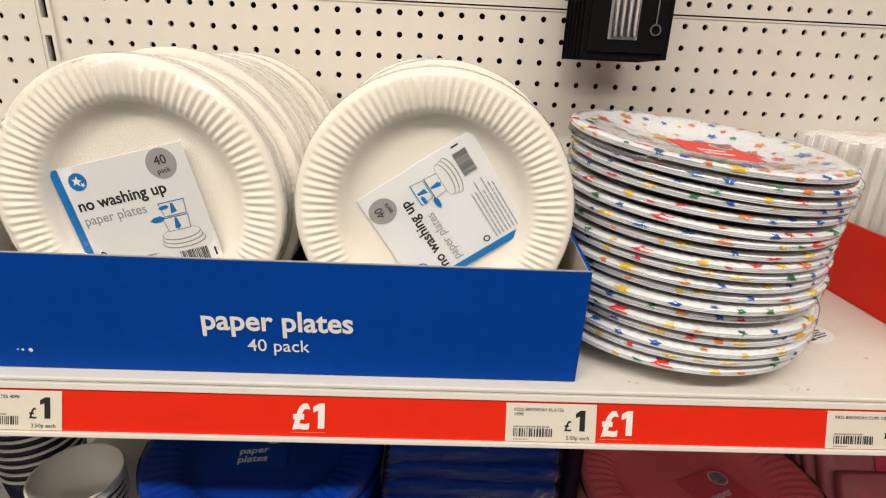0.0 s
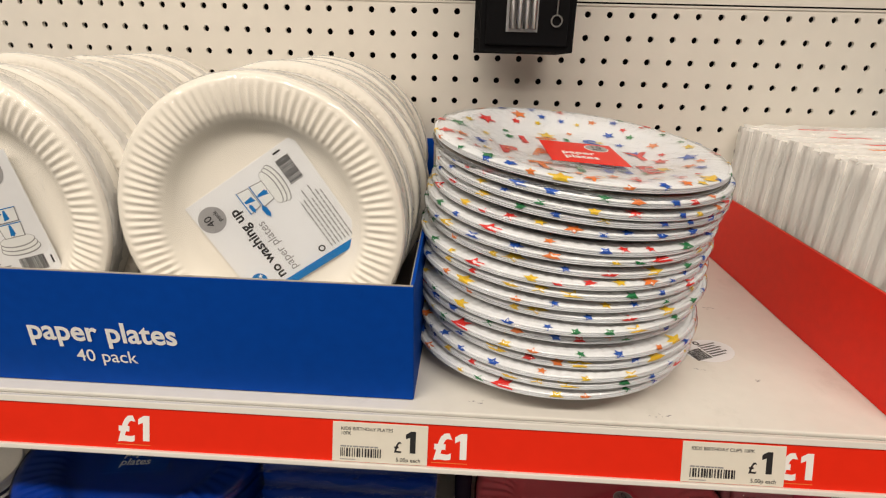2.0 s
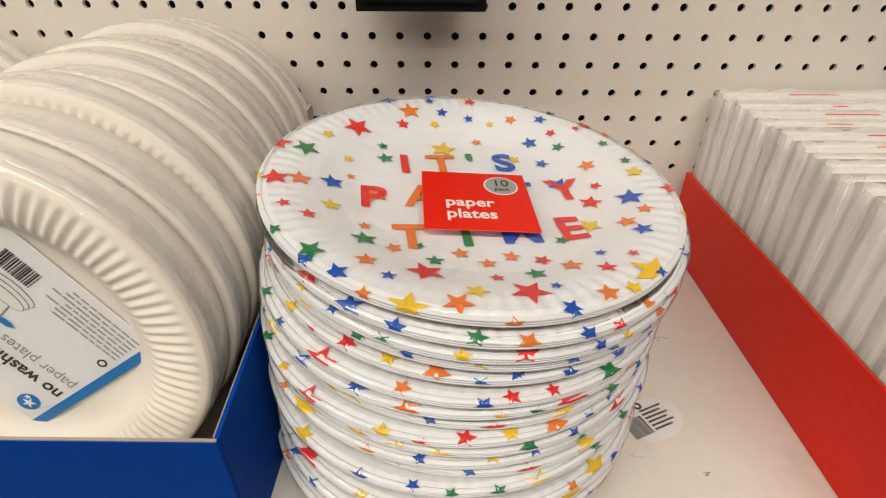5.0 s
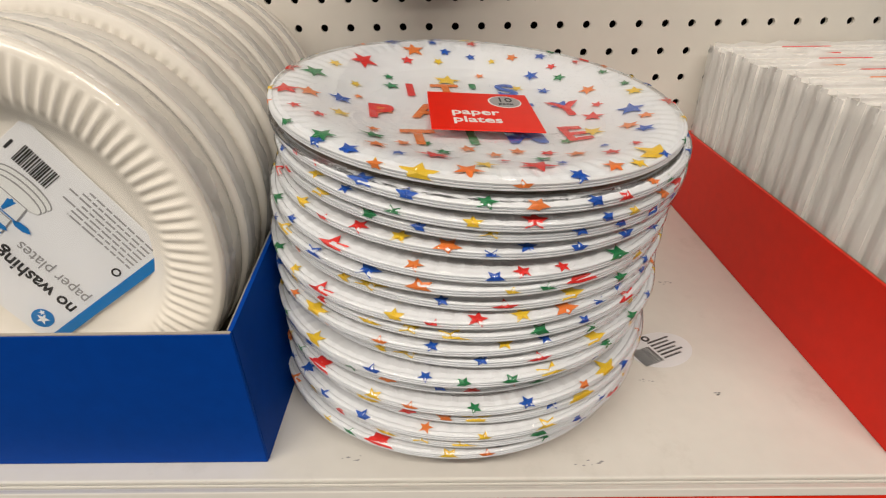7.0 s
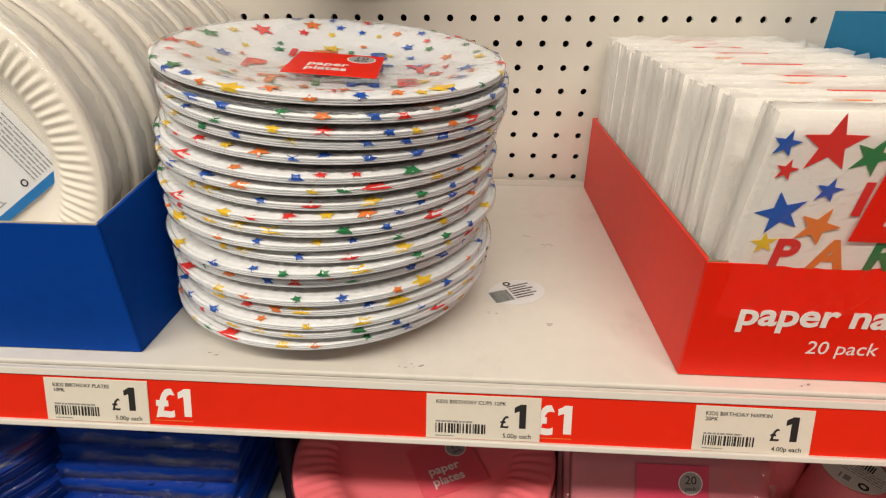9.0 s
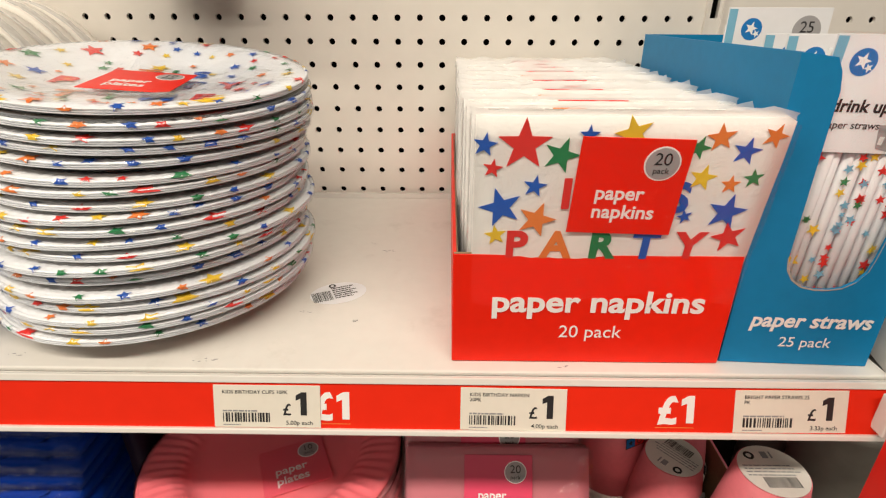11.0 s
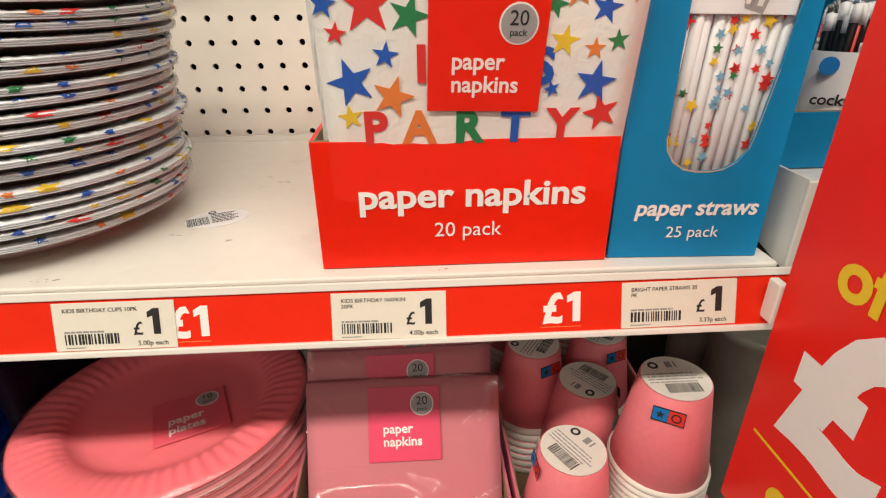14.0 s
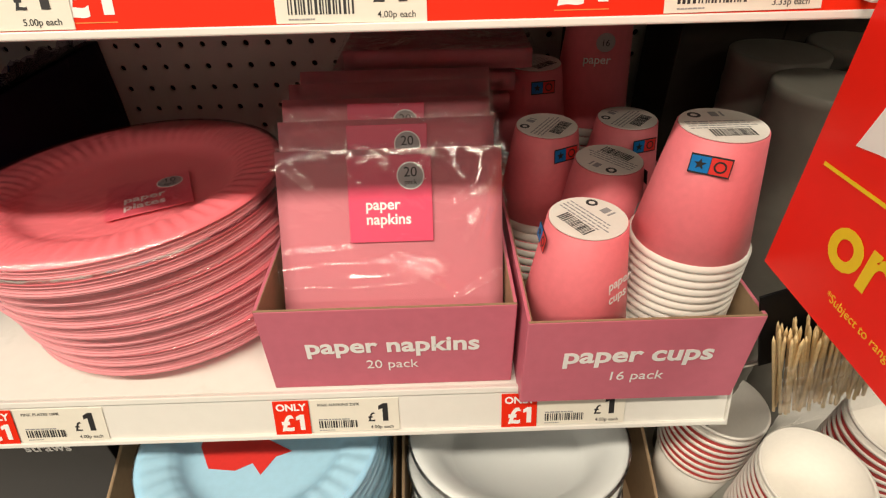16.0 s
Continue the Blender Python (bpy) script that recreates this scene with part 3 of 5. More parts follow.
def wash_card(parent, base):
    """Printed card of a forty pack: blue bar, badge, words, drawing of crockery and barcode. 110 x 90 mm."""
    cd = blank(parent, "label_card", base)
    tagged(cd, "white printed label card with a blue edge")
    part("card", slab(-0.052, 0.052, -0.057, 0.046, 0, 0.0006, 0.0002, 1), WHITE, cd)
    z = 0.0007
    flat(cd, "blue_bar", [rect(-0.052, -0.057, -0.0455, 0.046)], BLUEINK, z, 0.0001)
    flat(cd, "badge", [disc(-0.034, 0.034, 0.0068)], BLUEINK, z, 0.0001)
    flat(cd, "badge_star", [star(-0.0345, 0.0345, 0.0042, 0.3), star(-0.031, 0.031, 0.0022, 0.8)], PRINTWHITE, z + 0.0001, 0.0001)
    flat(cd, "pack_disc", [disc(0.0320, 0.0335, 0.0115)], GREYDISC, z, 0.0001)
    words(cd, "40", 0.0320, 0.0330, 0.0095, INK, 0.0, z=z + 0.0002)
    words(cd, "pack", 0.0320, 0.0265, 0.0055, INK, 0.0, z=z + 0.0002)
    words(cd, "no washing up", -0.042, 0.0120, 0.0122, INK, 0.020, "LEFT", z, wide=1.0)
    words(cd, "paper plates", -0.042, 0.0005, 0.0105, GREYINK, 0.0, "LEFT", z, wide=0.97)
    for i, (k, j) in enumerate(((0.0175, 0.006), (0.0165, 0.003), (0.0155, 0.0))):
        ell = [(x * k + 0.027, y * k * 0.32 - 0.021 - j) for x, y in disc(0, 0, 1, 24)]
        inn = [(x * (k - 0.0007) + 0.027, y * (k * 0.32 - 0.0007) - 0.0207 - j) for x, y in disc(0, 0, 1, 24)]
        flat(cd, "drawn_saucer", [ell], GREYINK, z + 0.00005 * i, 0.00003)
        flat(cd, "drawn_saucer", [inn], FOAM, z + 0.00003 + 0.00005 * i, 0.00003)
    cups = [[(0.027 + dx - 0.009, y0), (0.027 + dx + 0.009, y0), (0.027 + dx + 0.0105, y0 + 0.011), (0.027 + dx - 0.0105, y0 + 0.011)] for dx, y0 in ((0.000, -0.018), (0.001, -0.006))]
    for c in cups:
        mx, my = sum(p[0] for p in c) / 4, sum(p[1] for p in c) / 4
        flat(cd, "drawn_cup", [c], GREYINK, z + 0.0002, 0.00005)
        flat(cd, "drawn_cup", [[(mx + (x - mx) * 0.92, my + (y - my) * 0.90) for x, y in c]], FOAM, z + 0.00026, 0.00005)
        flat(cd, "drawn_shade", [[(mx - 0.001, my + 0.004), (mx + 0.001, my + 0.004), (mx + 0.002, my - 0.003), (mx - 0.003, my - 0.004)]], BLUEINK, z + 0.00032, 0.00005)
    flat(cd, "drawn_lines", [rect(0.0165, -0.0075, 0.0375, -0.0068), rect(0.0175, 0.0045, 0.0385, 0.0052), rect(0.026, -0.017, 0.0275, -0.008), swirl_leaf(0.013, -0.007, 0.006), swirl_leaf(0.021, 0.001, 0.0045)], BLUEINK, z + 0.0004, 0.00005)
    flat(cd, "barcode", bars(0.020, -0.0465, 0.022, 0.0115, 3), INK, z, 0.0001)
    flat(cd, "small_print", lines(-0.042, -0.033, 0.056, 7, 0.0031, 0.0010, 4), GREYINK, z, 0.0001)
    flat(cd, "recycling_mark", ring_shape(-0.039, -0.0245, 0.0018, 0.0029, 16), INK, z, 0.0001)
    flat(cd, "code_mark", [rect(0.047, -0.0435, 0.0485, -0.037)], INK, z, 0.0001)
    return cd


R_WHITE = 0.1065
SHINYSIDE = film_material("creased_pack_film", 0.16, 0.5, 90, haze=0.45, rough=0.16, ior=1.3, dist=0.006)
LOOSE = film_material("loose_face_film", 0.05, 0.7, 18, rough=0.06, dist=0.016)
FACE = pose(0, 0, 0, 90, 0, 0)
stack_mesh = plate_stack(R_WHITE, 0.0300, 2, True, 96, 0.0006, 3, 0.014, 0.0016, span=(0.0765, 0.1025))
stack_mesh.materials.append(PLATE)
side_film = lathe("film", [(R_WHITE - 0.0004, 0.0102), (R_WHITE + 0.0006, 0.0080)] + [(R_WHITE + 0.0004 - 0.0002 * i - 0.0000045 * i ** 3, 0.0060 - 0.0023 * i) for i in range(12)] + [(R_WHITE - 0.0085, -0.0225)], 300)
for v in side_film.vertices:
    far = math.hypot(v.co.x, v.co.y)
    a = math.atan2(v.co.y, v.co.x)
    ripple = noise.noise(Vector((14 * a, v.co.z * 420, 1.0))) + 0.7 * noise.noise(Vector((32 * a + 500 * v.co.z, v.co.z * 180, 6.0)))
    fold = max(0.0, 1 - abs(noise.noise(Vector((4 * a, v.co.z * 160, 3.0)))) * 7)
    k = 1 + (0.0006 * ripple + 0.0010 * fold) / far
    v.co.x, v.co.y = v.co.x * k, v.co.y * k
side_film.materials.append(SHINYSIDE)
face_film = film_wrap(R_WHITE, 0.027, 0.014)
face_film.materials.append(SMOOTHFILM)
loose_film = face_film.copy()
loose_film.materials.clear()
loose_film.materials.append(LOOSE)


def plate_pack(x, y, z, tilt, spin, front, wrap):
    pk = thing("plate_pack", pose(x, y, z, 90 + tilt, 0, 0), "white fluted paper plates wrapped in film, in a blue tray" if not front else "white fluted paper plates with printed card, in a blue tray", "paper plates", "white plate packs")
    part("plate", stack_mesh, PLATE, pk, "", pose(0, 0, 0, 0, 0, spin))
    part("film", side_film, SHINYSIDE, pk, "creased clear wrapping film", pose(0, 0, 0, 0, 0, spin))
    if front:
        part("film", wrap, FILM, pk, "clear film over the face", pose(0, 0, 0, 0, 0, spin))
    return pk


rnd = random.Random(8)
for col, (cx, cz) in enumerate(((-0.2305, 1.3125), (-0.0095, 1.3130))):
    for i in range(9):
        y = 0.392 + i * 0.0325
        dx = 0 if i == 0 else rnd.uniform(-0.004, 0.004) + 0.006 * math.sin(i * 0.7)
        dz = 0 if i == 0 else rnd.uniform(-0.002, 0.005)
        pk = plate_pack(cx + dx, y, cz + dz, -2.0 if i == 0 else rnd.uniform(-3.2, -0.4), rnd.uniform(0, 360), i == 0, loose_film if col == 0 else face_film)
        if i == 0:
            if col == 0:
                wash_card(pk, pose(-0.0070, -0.0105, 0.0042, 0, 0, 15.2))
            else:
                wash_card(pk, pose(0.0025, -0.0060, 0.0012, 0, 0, 124.3) @ Matrix.Diagonal((0.875, 1.0, 1, 1)))


# ---- star plates ----
R_STAR = 0.1182


def on_plate(outline, R, lift=0.0011):
    """Lays a printed outline on the plate's face."""
    out = []
    for x, y in outline:
        k = min(1.0, (R - 0.0010) / max(math.hypot(x, y), 1e-6))
        out.append((x * k, y * k, plate_height(R, math.hypot(x, y) * k, 0.013) + lift))
    return out


def print_on_plate(parent, groups, R):
    for mat, outlines in groups:
        for o in outlines:
            verts, faces = [], []
            cx, cy = sum(p[0] for p in o) / len(o), sum(p[1] for p in o) / len(o)
            k = len(verts)
            verts += on_plate([(cx, cy)] + o, R)
            faces += [(k, k + 1 + i, k + 1 + (i + 1) % len(o)) for i in range(len(o))]
            part("printed_star", mesh_of("printed_star", verts, faces), mat, parent)


FACE_STARS = {
    STAR_RED: ((-74, 57, 8), (-107, -21, 7), (70, -5, 6), (-23, -85, 8), (22, -98, 8), (-83, -50, 4)),
    STAR_BLUE: ((-79, -8, 6), (42, 65, 5), (55, 16, 7), (91, -6, 7), (38, -108, 4), (-19, 92, 4), (-61, -96, 5), (88, -41, 5), (18, 10, 5)),
    STAR_GREEN: ((-99, 18, 7), (-54, -60, 6), (28, -79, 5), (-75, -82, 6), (-53, 32, 5), (60, 58, 4), (-108, -54, 4)),
    STAR_YELLOW: ((-17, 52, 8), (-49, -109, 5), (81, -80, 10), (64, -30, 6), (-1, -100, 5), (-75, -33, 5), (100, 20, 5), (30, 45, 4), (-90, 40, 4)),
    STAR_ORANGE: ((-42, 88, 7), (-95, -16, 6), (-55, -12, 7), (-50, -83, 5), (83, -31, 5), (-9, -110, 6), (46, -71, 5), (56, -97, 5), (30, 89, 4), (75, 35, 5)),
}
star_body = plate_stack(R_STAR, 0.0085, 3, True, 84, 0.0008, 5, 0.013, 0.0006, band=0.0036, crisp=True, gentle=True, span=(0.088, 0.1075))
# Uncoated board, coloured darker to paint the shade in the gaps between packs.
BACKBOARD = material("shaded_board_back", (0.30, 0.25, 0.215), 0.8, 0.12, 60, 0.15, 500)
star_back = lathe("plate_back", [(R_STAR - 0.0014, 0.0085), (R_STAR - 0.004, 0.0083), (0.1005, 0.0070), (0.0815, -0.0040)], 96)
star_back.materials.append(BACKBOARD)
STARBOARD = material("star_plate_board", (0.79, 0.82, 0.86), 0.45, 0.03, 40, 0.05)
star_body.materials.append(STARBOARD)
star_film = lathe("film", [(R_STAR - 0.002, 0.0138), (R_STAR + 0.0006, 0.0128), (R_STAR + 0.0009, 0.0105), (R_STAR + 0.0006, 0.0080)], 96)
star_film.materials.append(FILM)
star_face_film = film_wrap(R_STAR, 0.0070, 0.013, 0.0008)
star_face_film.materials.append(SMOOTHFILM)


def lip_prints(seed):
    """Printed stars that run over the edge of the plate."""
    rn = random.Random(seed)
    out = []
    a = 0.0
    while a < 2 * math.pi - 0.1:
        m = rn.choice(STARMATS + [STAR_YELLOW, STAR_BLUE])
        size = rn.choice((0.0040, 0.0048, 0.0055, 0.0070, 0.0095 if m in (STAR_YELLOW, STAR_RED) else 0.005))
        s0 = rn.uniform(-0.0035, 0.0040)
        verts = []
        for u, v in [(0, 0)] + star(0, 0, size, rn.uniform(0, 1.2), 0.45):
            s_ = min(max(s0 + v, -0.012), 0.0026)
            r, z = (R_STAR + s_, 0.0136) if s_ < 0 else (R_STAR + 0.0004, 0.0134 - s_)
            t = a + u / R_STAR
            verts.append((r * math.cos(t), r * math.sin(t), z))
        out.append((m, mesh_of("printed_star", verts, [(0, 1 + i, 1 + (i + 1) % 10) for i in range(10)])))
        a += 2 * size / R_STAR + rn.uniform(0.04, 0.24)
    return out


def star_pack(m, prints, top=False):
    pk = thing("star_plate_pack", m, "white paper plates printed with coloured stars, in film", "paper plates", "stack of star plate packs")
    part("plate", star_body, STARBOARD, pk)
    part("plate_back", star_back, BACKBOARD, pk, "uncoated underside, darkened to paint the shade between packs")
    part("film", star_face_film if top else star_film, FILM, pk, "clear wrapping film")
    for mat, me in prints:
        part("printed_star", me, mat, pk)
    return pk


rnd = random.Random(21)
variants = [lip_prints(s) for s in (31, 32, 33, 34)]
COUNT = 19
models = []
for i in range(COUNT):
    k = i / (COUNT - 1)
    lift = 1.1958 + k * 0.1604 + (rnd.uniform(-0.0007, 0.0007) if 0 < i < COUNT - 1 else 0)
    m = pose(0.2183 + 0.0105 * k + rnd.uniform(-0.004, 0.004) * (i < COUNT - 1), 0.4548 + 0.012 * k + rnd.uniform(-0.003, 0.003) * (i < COUNT - 1), lift, 4.3 * k ** 1.3, 4.4 * k ** 1.3, 0) @ pose(0, 0, 0, rnd.uniform(-0.5, 0.5) * (i < COUNT - 1), rnd.uniform(-0.5, 0.5) * (i < COUNT - 1), rnd.uniform(0, 360) if i < COUNT - 1 else 0)
    if i < 4:
        models.append(star_pack(m, variants[i]))
    elif i < COUNT - 1:
        copy_thing(models[i % 4], m)
    else:
        top_pack = star_pack(m, variants[0], True)
rnd = random.Random(4)
extra = []
while len(extra) < 34:
    a, r = rnd.uniform(0, 2 * math.pi), rnd.uniform(0.060, 0.108)
    x, y = r * math.cos(a), r * math.sin(a)
    near = [(p[0] / 1000, p[1] / 1000) for pts in FACE_STARS.values() for p in pts] + [(p[1], p[2]) for p in extra]
    if all(math.hypot(x - u, y - v) > 0.0135 for u, v in near):
        extra.append((rnd.choice(STARMATS), x, y, rnd.choice((0.0034, 0.0042, 0.0052))))
print_on_plate(top_pack, [(mat, [star(x, y, r, rnd.uniform(-0.6, 0.6))]) for mat, x, y, r in extra], R_STAR)
print_on_plate(top_pack, [(mat, [star(x / 1000, y / 1000, r / 1000 * 1.22, rnd.uniform(-0.5, 0.5)) for x, y, r in pts]) for mat, pts in FACE_STARS.items()], R_STAR)
PARTY = (("I", STAR_RED, -39, 18), ("T", STAR_ORANGE, -16, 22), ("'", STAR_GREEN, 3, 26), ("S", STAR_BLUE, 24, 30), ("P", STAR_RED, -54, -24), ("A", STAR_ORANGE, -26, -18), ("R", STAR_GREEN, 3, -12), ("T", STAR_BLUE, 31, -6), ("Y", STAR_RED, 59, 0), ("T", STAR_ORANGE, -30, -60), ("I", STAR_GREEN, -2, -53), ("M", STAR_BLUE, 27, -47), ("E", STAR_RED, 55, -42))
for ch, mat, x, y in PARTY:
    letter = words(top_pack, ch, x / 1000, y / 1000, 0.030, mat, 0.03, "CENTER", 0.0, turn=9)
    for v in letter.data.vertices:
        q = letter.matrix_basis @ v.co
        v.co.z += plate_height(R_STAR, min(math.hypot(q.x, q.y), R_STAR)) + 0.0011
card = blank(top_pack, "label_card", pose(0.003, -0.017, 0.0060, 0, 0, 4))
tagged(card, "red printed label card")


def red_card(cd, w, h, count, line1, line2, mat=REDCARD, disc_mat=GREYDISC, left=-0.30, size=0.011):
    """Square label with two words and a round pack count."""
    part("card", slab(-w / 2, w / 2, -h / 2, h / 2, 0, 0.0005, 0.0002, 1), mat, cd)
    flat(cd, "pack_disc", [disc(w * 0.25, h * 0.26, w * 0.165)], PRINTWHITE, 0.0006, 0.0001)
    flat(cd, "pack_disc", [disc(w * 0.25, h * 0.26, w * 0.15)], disc_mat, 0.0008, 0.0001)
    words(cd, count, w * 0.25, h * 0.25, w * 0.165, INK, 0.0, z=0.0010)
    words(cd, "pack", w * 0.25, h * 0.165, w * 0.08, INK, 0.0, z=0.0010)
    words(cd, line1, w * left, -h * 0.12, size, PRINTWHITE, 0.02, "LEFT", 0.0007)
    words(cd, line2, w * left, -h * 0.12 - size * 0.98, size, PRINTWHITE, 0.02, "LEFT", 0.0007)


red_card(card, 0.061, 0.060, "10", "paper", "plates", size=0.0118)


# ---- star napkins ----
def napkin_slab(w, h, t, seed, flat_edge=0.88):
    """A pillowy block of folded napkins, lying in x, y, its thickness along z."""
    nx, ny = 14, 14
    verts, faces = [], []
    rings = []
    noise_off = Vector((seed * 3.1, seed * 1.7, 0))
    for s in (1, -1):
        grid = []
        for j in range(ny + 1):
            row = []
            for i in range(nx + 1):
                u, v = i / nx * 2 - 1, j / ny * 2 - 1
                edge = (1 - abs(u) ** 8) * (1 - abs(v) ** 8)
                bumpy = 0.0009 * noise.noise(Vector((u * 2.2, v * 2.2, s)) + noise_off)
                row.append(len(verts))
                verts.append((u * w / 2, v * h / 2, s * (t / 2 * (flat_edge + (1 - flat_edge) * edge)) + bumpy))
            grid.append(row)
        rings.append(grid)
        for j in range(ny):
            for i in range(nx):
                f = (grid[j][i], grid[j][i + 1], grid[j + 1][i + 1], grid[j + 1][i])
                faces.append(f if s > 0 else f[::-1])
    a, b = rings
    for i in range(nx):
        faces.append((b[0][i], b[0][i + 1], a[0][i + 1], a[0][i]))
        faces.append((a[ny][i], a[ny][i + 1], b[ny][i + 1], b[ny][i]))
    for j in range(ny):
        faces.append((a[j][0], a[j + 1][0], b[j + 1][0], b[j][0]))
        faces.append((b[j][nx], b[j + 1][nx], a[j + 1][nx], a[j][nx]))
    return mesh_of("napkin_block", verts, faces, True)


def crimp(w, h, seed, amp=0.003):
    """A crumpled free edge of film."""
    verts, faces = [], []
    n = 26
    for i in range(n + 1):
        x = -w / 2 + w * i / n
        for j in range(3):
            q = noise.noise(Vector((x * 90, j * 0.8, seed * 5.3)))
            verts.append((x + 0.001 * q, h * j / 2 * (0.8 + 0.5 * noise.noise(Vector((x * 60, 3.0, seed * 2.1)))), amp * q * (0.3 + j * 0.5)))
    for i in range(n):
        for j in range(2):
            k = 3 * i + j
            faces.append((k, k + 3, k + 4, k + 1))
    return mesh_of("film_edge", verts, faces, True)


def film_sheet(w, h, t, seed, amp=0.0016):
    """Film stretched over the face of a flat pack."""
    verts, faces = [], []
    n = 18
    for j in range(n + 1):
        for i in range(n + 1):
            u, v = i / n * 2 - 1, j / n * 2 - 1
            q = noise.noise(Vector((u * 1.8 + 0.8 * v, v * 3.0, seed * 3.7))) + 0.5 * noise.noise(Vector((u * 6, v * 4 + u * 2, seed)))
            verts.append((u * w / 2, v * h / 2, t / 2 + 0.0012 + amp * q * (1 - 0.5 * abs(u * v))))
    for j in range(n):
        for i in range(n):
            k = j * (n + 1) + i
            faces.append((k, k + 1, k + n + 2, k + n + 1))
    return mesh_of("film", verts, faces, True)


NAP = 0.172
nap_flanks = [film_sheet(0.0178, 0.165, 0.001, s + 80, 0.0010) for s in range(3)]
nap_meshes = [napkin_slab(NAP, 0.163, 0.0188, s, 0.985) for s in range(3)]
nap_edges = [crimp(NAP + 0.008, 0.007, s) for s in range(3)]
nap_sides = [crimp(0.160, 0.0028, s + 7, 0.0015) for s in range(3)]
CLEAR = film_material("crumpled_clear_film", 0.05, 0.8, 70, haze=0.45, ior=1.12)


def napkin_pack(m, v, front=False):
    pk = thing("napkin_pack", m, "white paper napkins printed with coloured stars, in clear film", "paper napkins", "star napkin packs")
    part("napkin_block", nap_meshes[v], NAPKIN, pk)
    part("film_edge", nap_edges[v], CLEAR, pk, "", pose(0, 0.080, 0.002)).visible_shadow = False
    part("film_edge", nap_sides[v], CLEAR, pk, "", pose(-NAP / 2, 0, 0, 0, 0, 90)).visible_shadow = False
    part("film_edge", nap_sides[(v + 1) % 3], CLEAR, pk, "", pose(NAP / 2, 0, 0, 0, 0, -90)).visible_shadow = False
    part("film", nap_flanks[v], CLEAR, pk, "clear wrapping film", pose(-NAP / 2 - 0.0012, 0, 0, 0, -90, 0) @ pose(0, 0, 0.0))
    if not front:
        rn = random.Random(v + 40)
        marks = [rect(x, 0.0795, x + rn.uniform(0.012, 0.05), 0.0822) for x in (rn.uniform(-0.075, 0.03),)]
        flat(pk, "printed_edge", marks[:1], STAR_RED if v != 1 else STAR_ORANGE, 0.0040, 0.0006)
        part("folded_layer", slab(-NAP / 2 + 0.002, NAP / 2 - 0.002, -0.079, 0.0805, -0.0022, 0.0002), GREYCARD if v == 9 else WHITE, pk)
    return pk


rnd = random.Random(12)
base_packs = [napkin_pack(pose(0.5565 + rnd.uniform(-0.002, 0.002), 0.6805 - 0.0 - 0.0182 * k, 1.2725 + rnd.uniform(-0.002, 0.002), 90, 0, rnd.uniform(-0.6, 0.6)), k) for k in range(3)]
for k in range(3, 17):
    copy_thing(base_packs[k % 3], pose(0.5570 + rnd.uniform(-0.0025, 0.0025), 0.6805 - 0.0182 * k, 1.2725 + rnd.uniform(-0.0025, 0.0025), 90 + rnd.uniform(-0.8, 0.8), 0, rnd.uniform(-0.8, 0.8)))
front_pack = napkin_pack(pose(0.5598, 0.3580, 1.2760, 98.5, 0, 0) @ Matrix.Diagonal((1.0, 1.01, 1.0, 1)), 0, True)
NAPKIN_STARS = {
    STAR_RED: ((-59, 63, 13), (-76, 49, 5), (70, 5, 9)),
    STAR_BLUE: ((-81, 63, 6), (-51, 38, 6), (-70, 24, 11), (64, 60, 7), (64, 22, 10), (40, 19, 4), (-24, 69, 5)),
    STAR_GREEN: ((-38, 57, 9), (37, 62, 6), (73, 44, 5)),
    STAR_YELLOW: ((0, 70, 9), (-72, 5, 6), (44, 44, 7)),
    STAR_ORANGE: ((-48, 16, 10), (48, 68, 7), (77, 69, 6), (61, 40, 5)),
}
for mat, pts in NAPKIN_STARS.items():
    flat(front_pack, "printed_star", [star(x / 1000, y / 1000 + 0.0045, r / 1000 * 1.22, 0.15 * ((x * 7) % 5 - 2), 0.40) for x, y, r in pts], mat, 0.0098, 0.0002)
for ch, mat, x, y in (("P", STAR_RED, -59, -6), ("A", STAR_ORANGE, -34, -6), ("R", STAR_GREEN, -6, -6), ("T", STAR_BLUE, 21, -6), ("Y", STAR_RED, 48, -6), ("I", STAR_RED, -32, 29), ("S", STAR_BLUE, 34, 27)):
    words(front_pack, ch, x / 1000, y / 1000, 0.026, mat, 0.04, "CENTER", 0.0099)
nap_card = blank(front_pack, "label_card", pose(0.0026, 0.0422, 0.0106, 0, 0, -1.5))
tagged(nap_card, "red printed label card")
red_card(nap_card, 0.0625, 0.0605, "20", "paper", "napkins", size=0.0124)
sheet = film_sheet(NAP, 0.163, 0.0168, 2)
sheet.materials.append(FILM)
part("film", sheet, FILM, front_pack, "clear wrapping film", pose(0, 0, 0.0046))


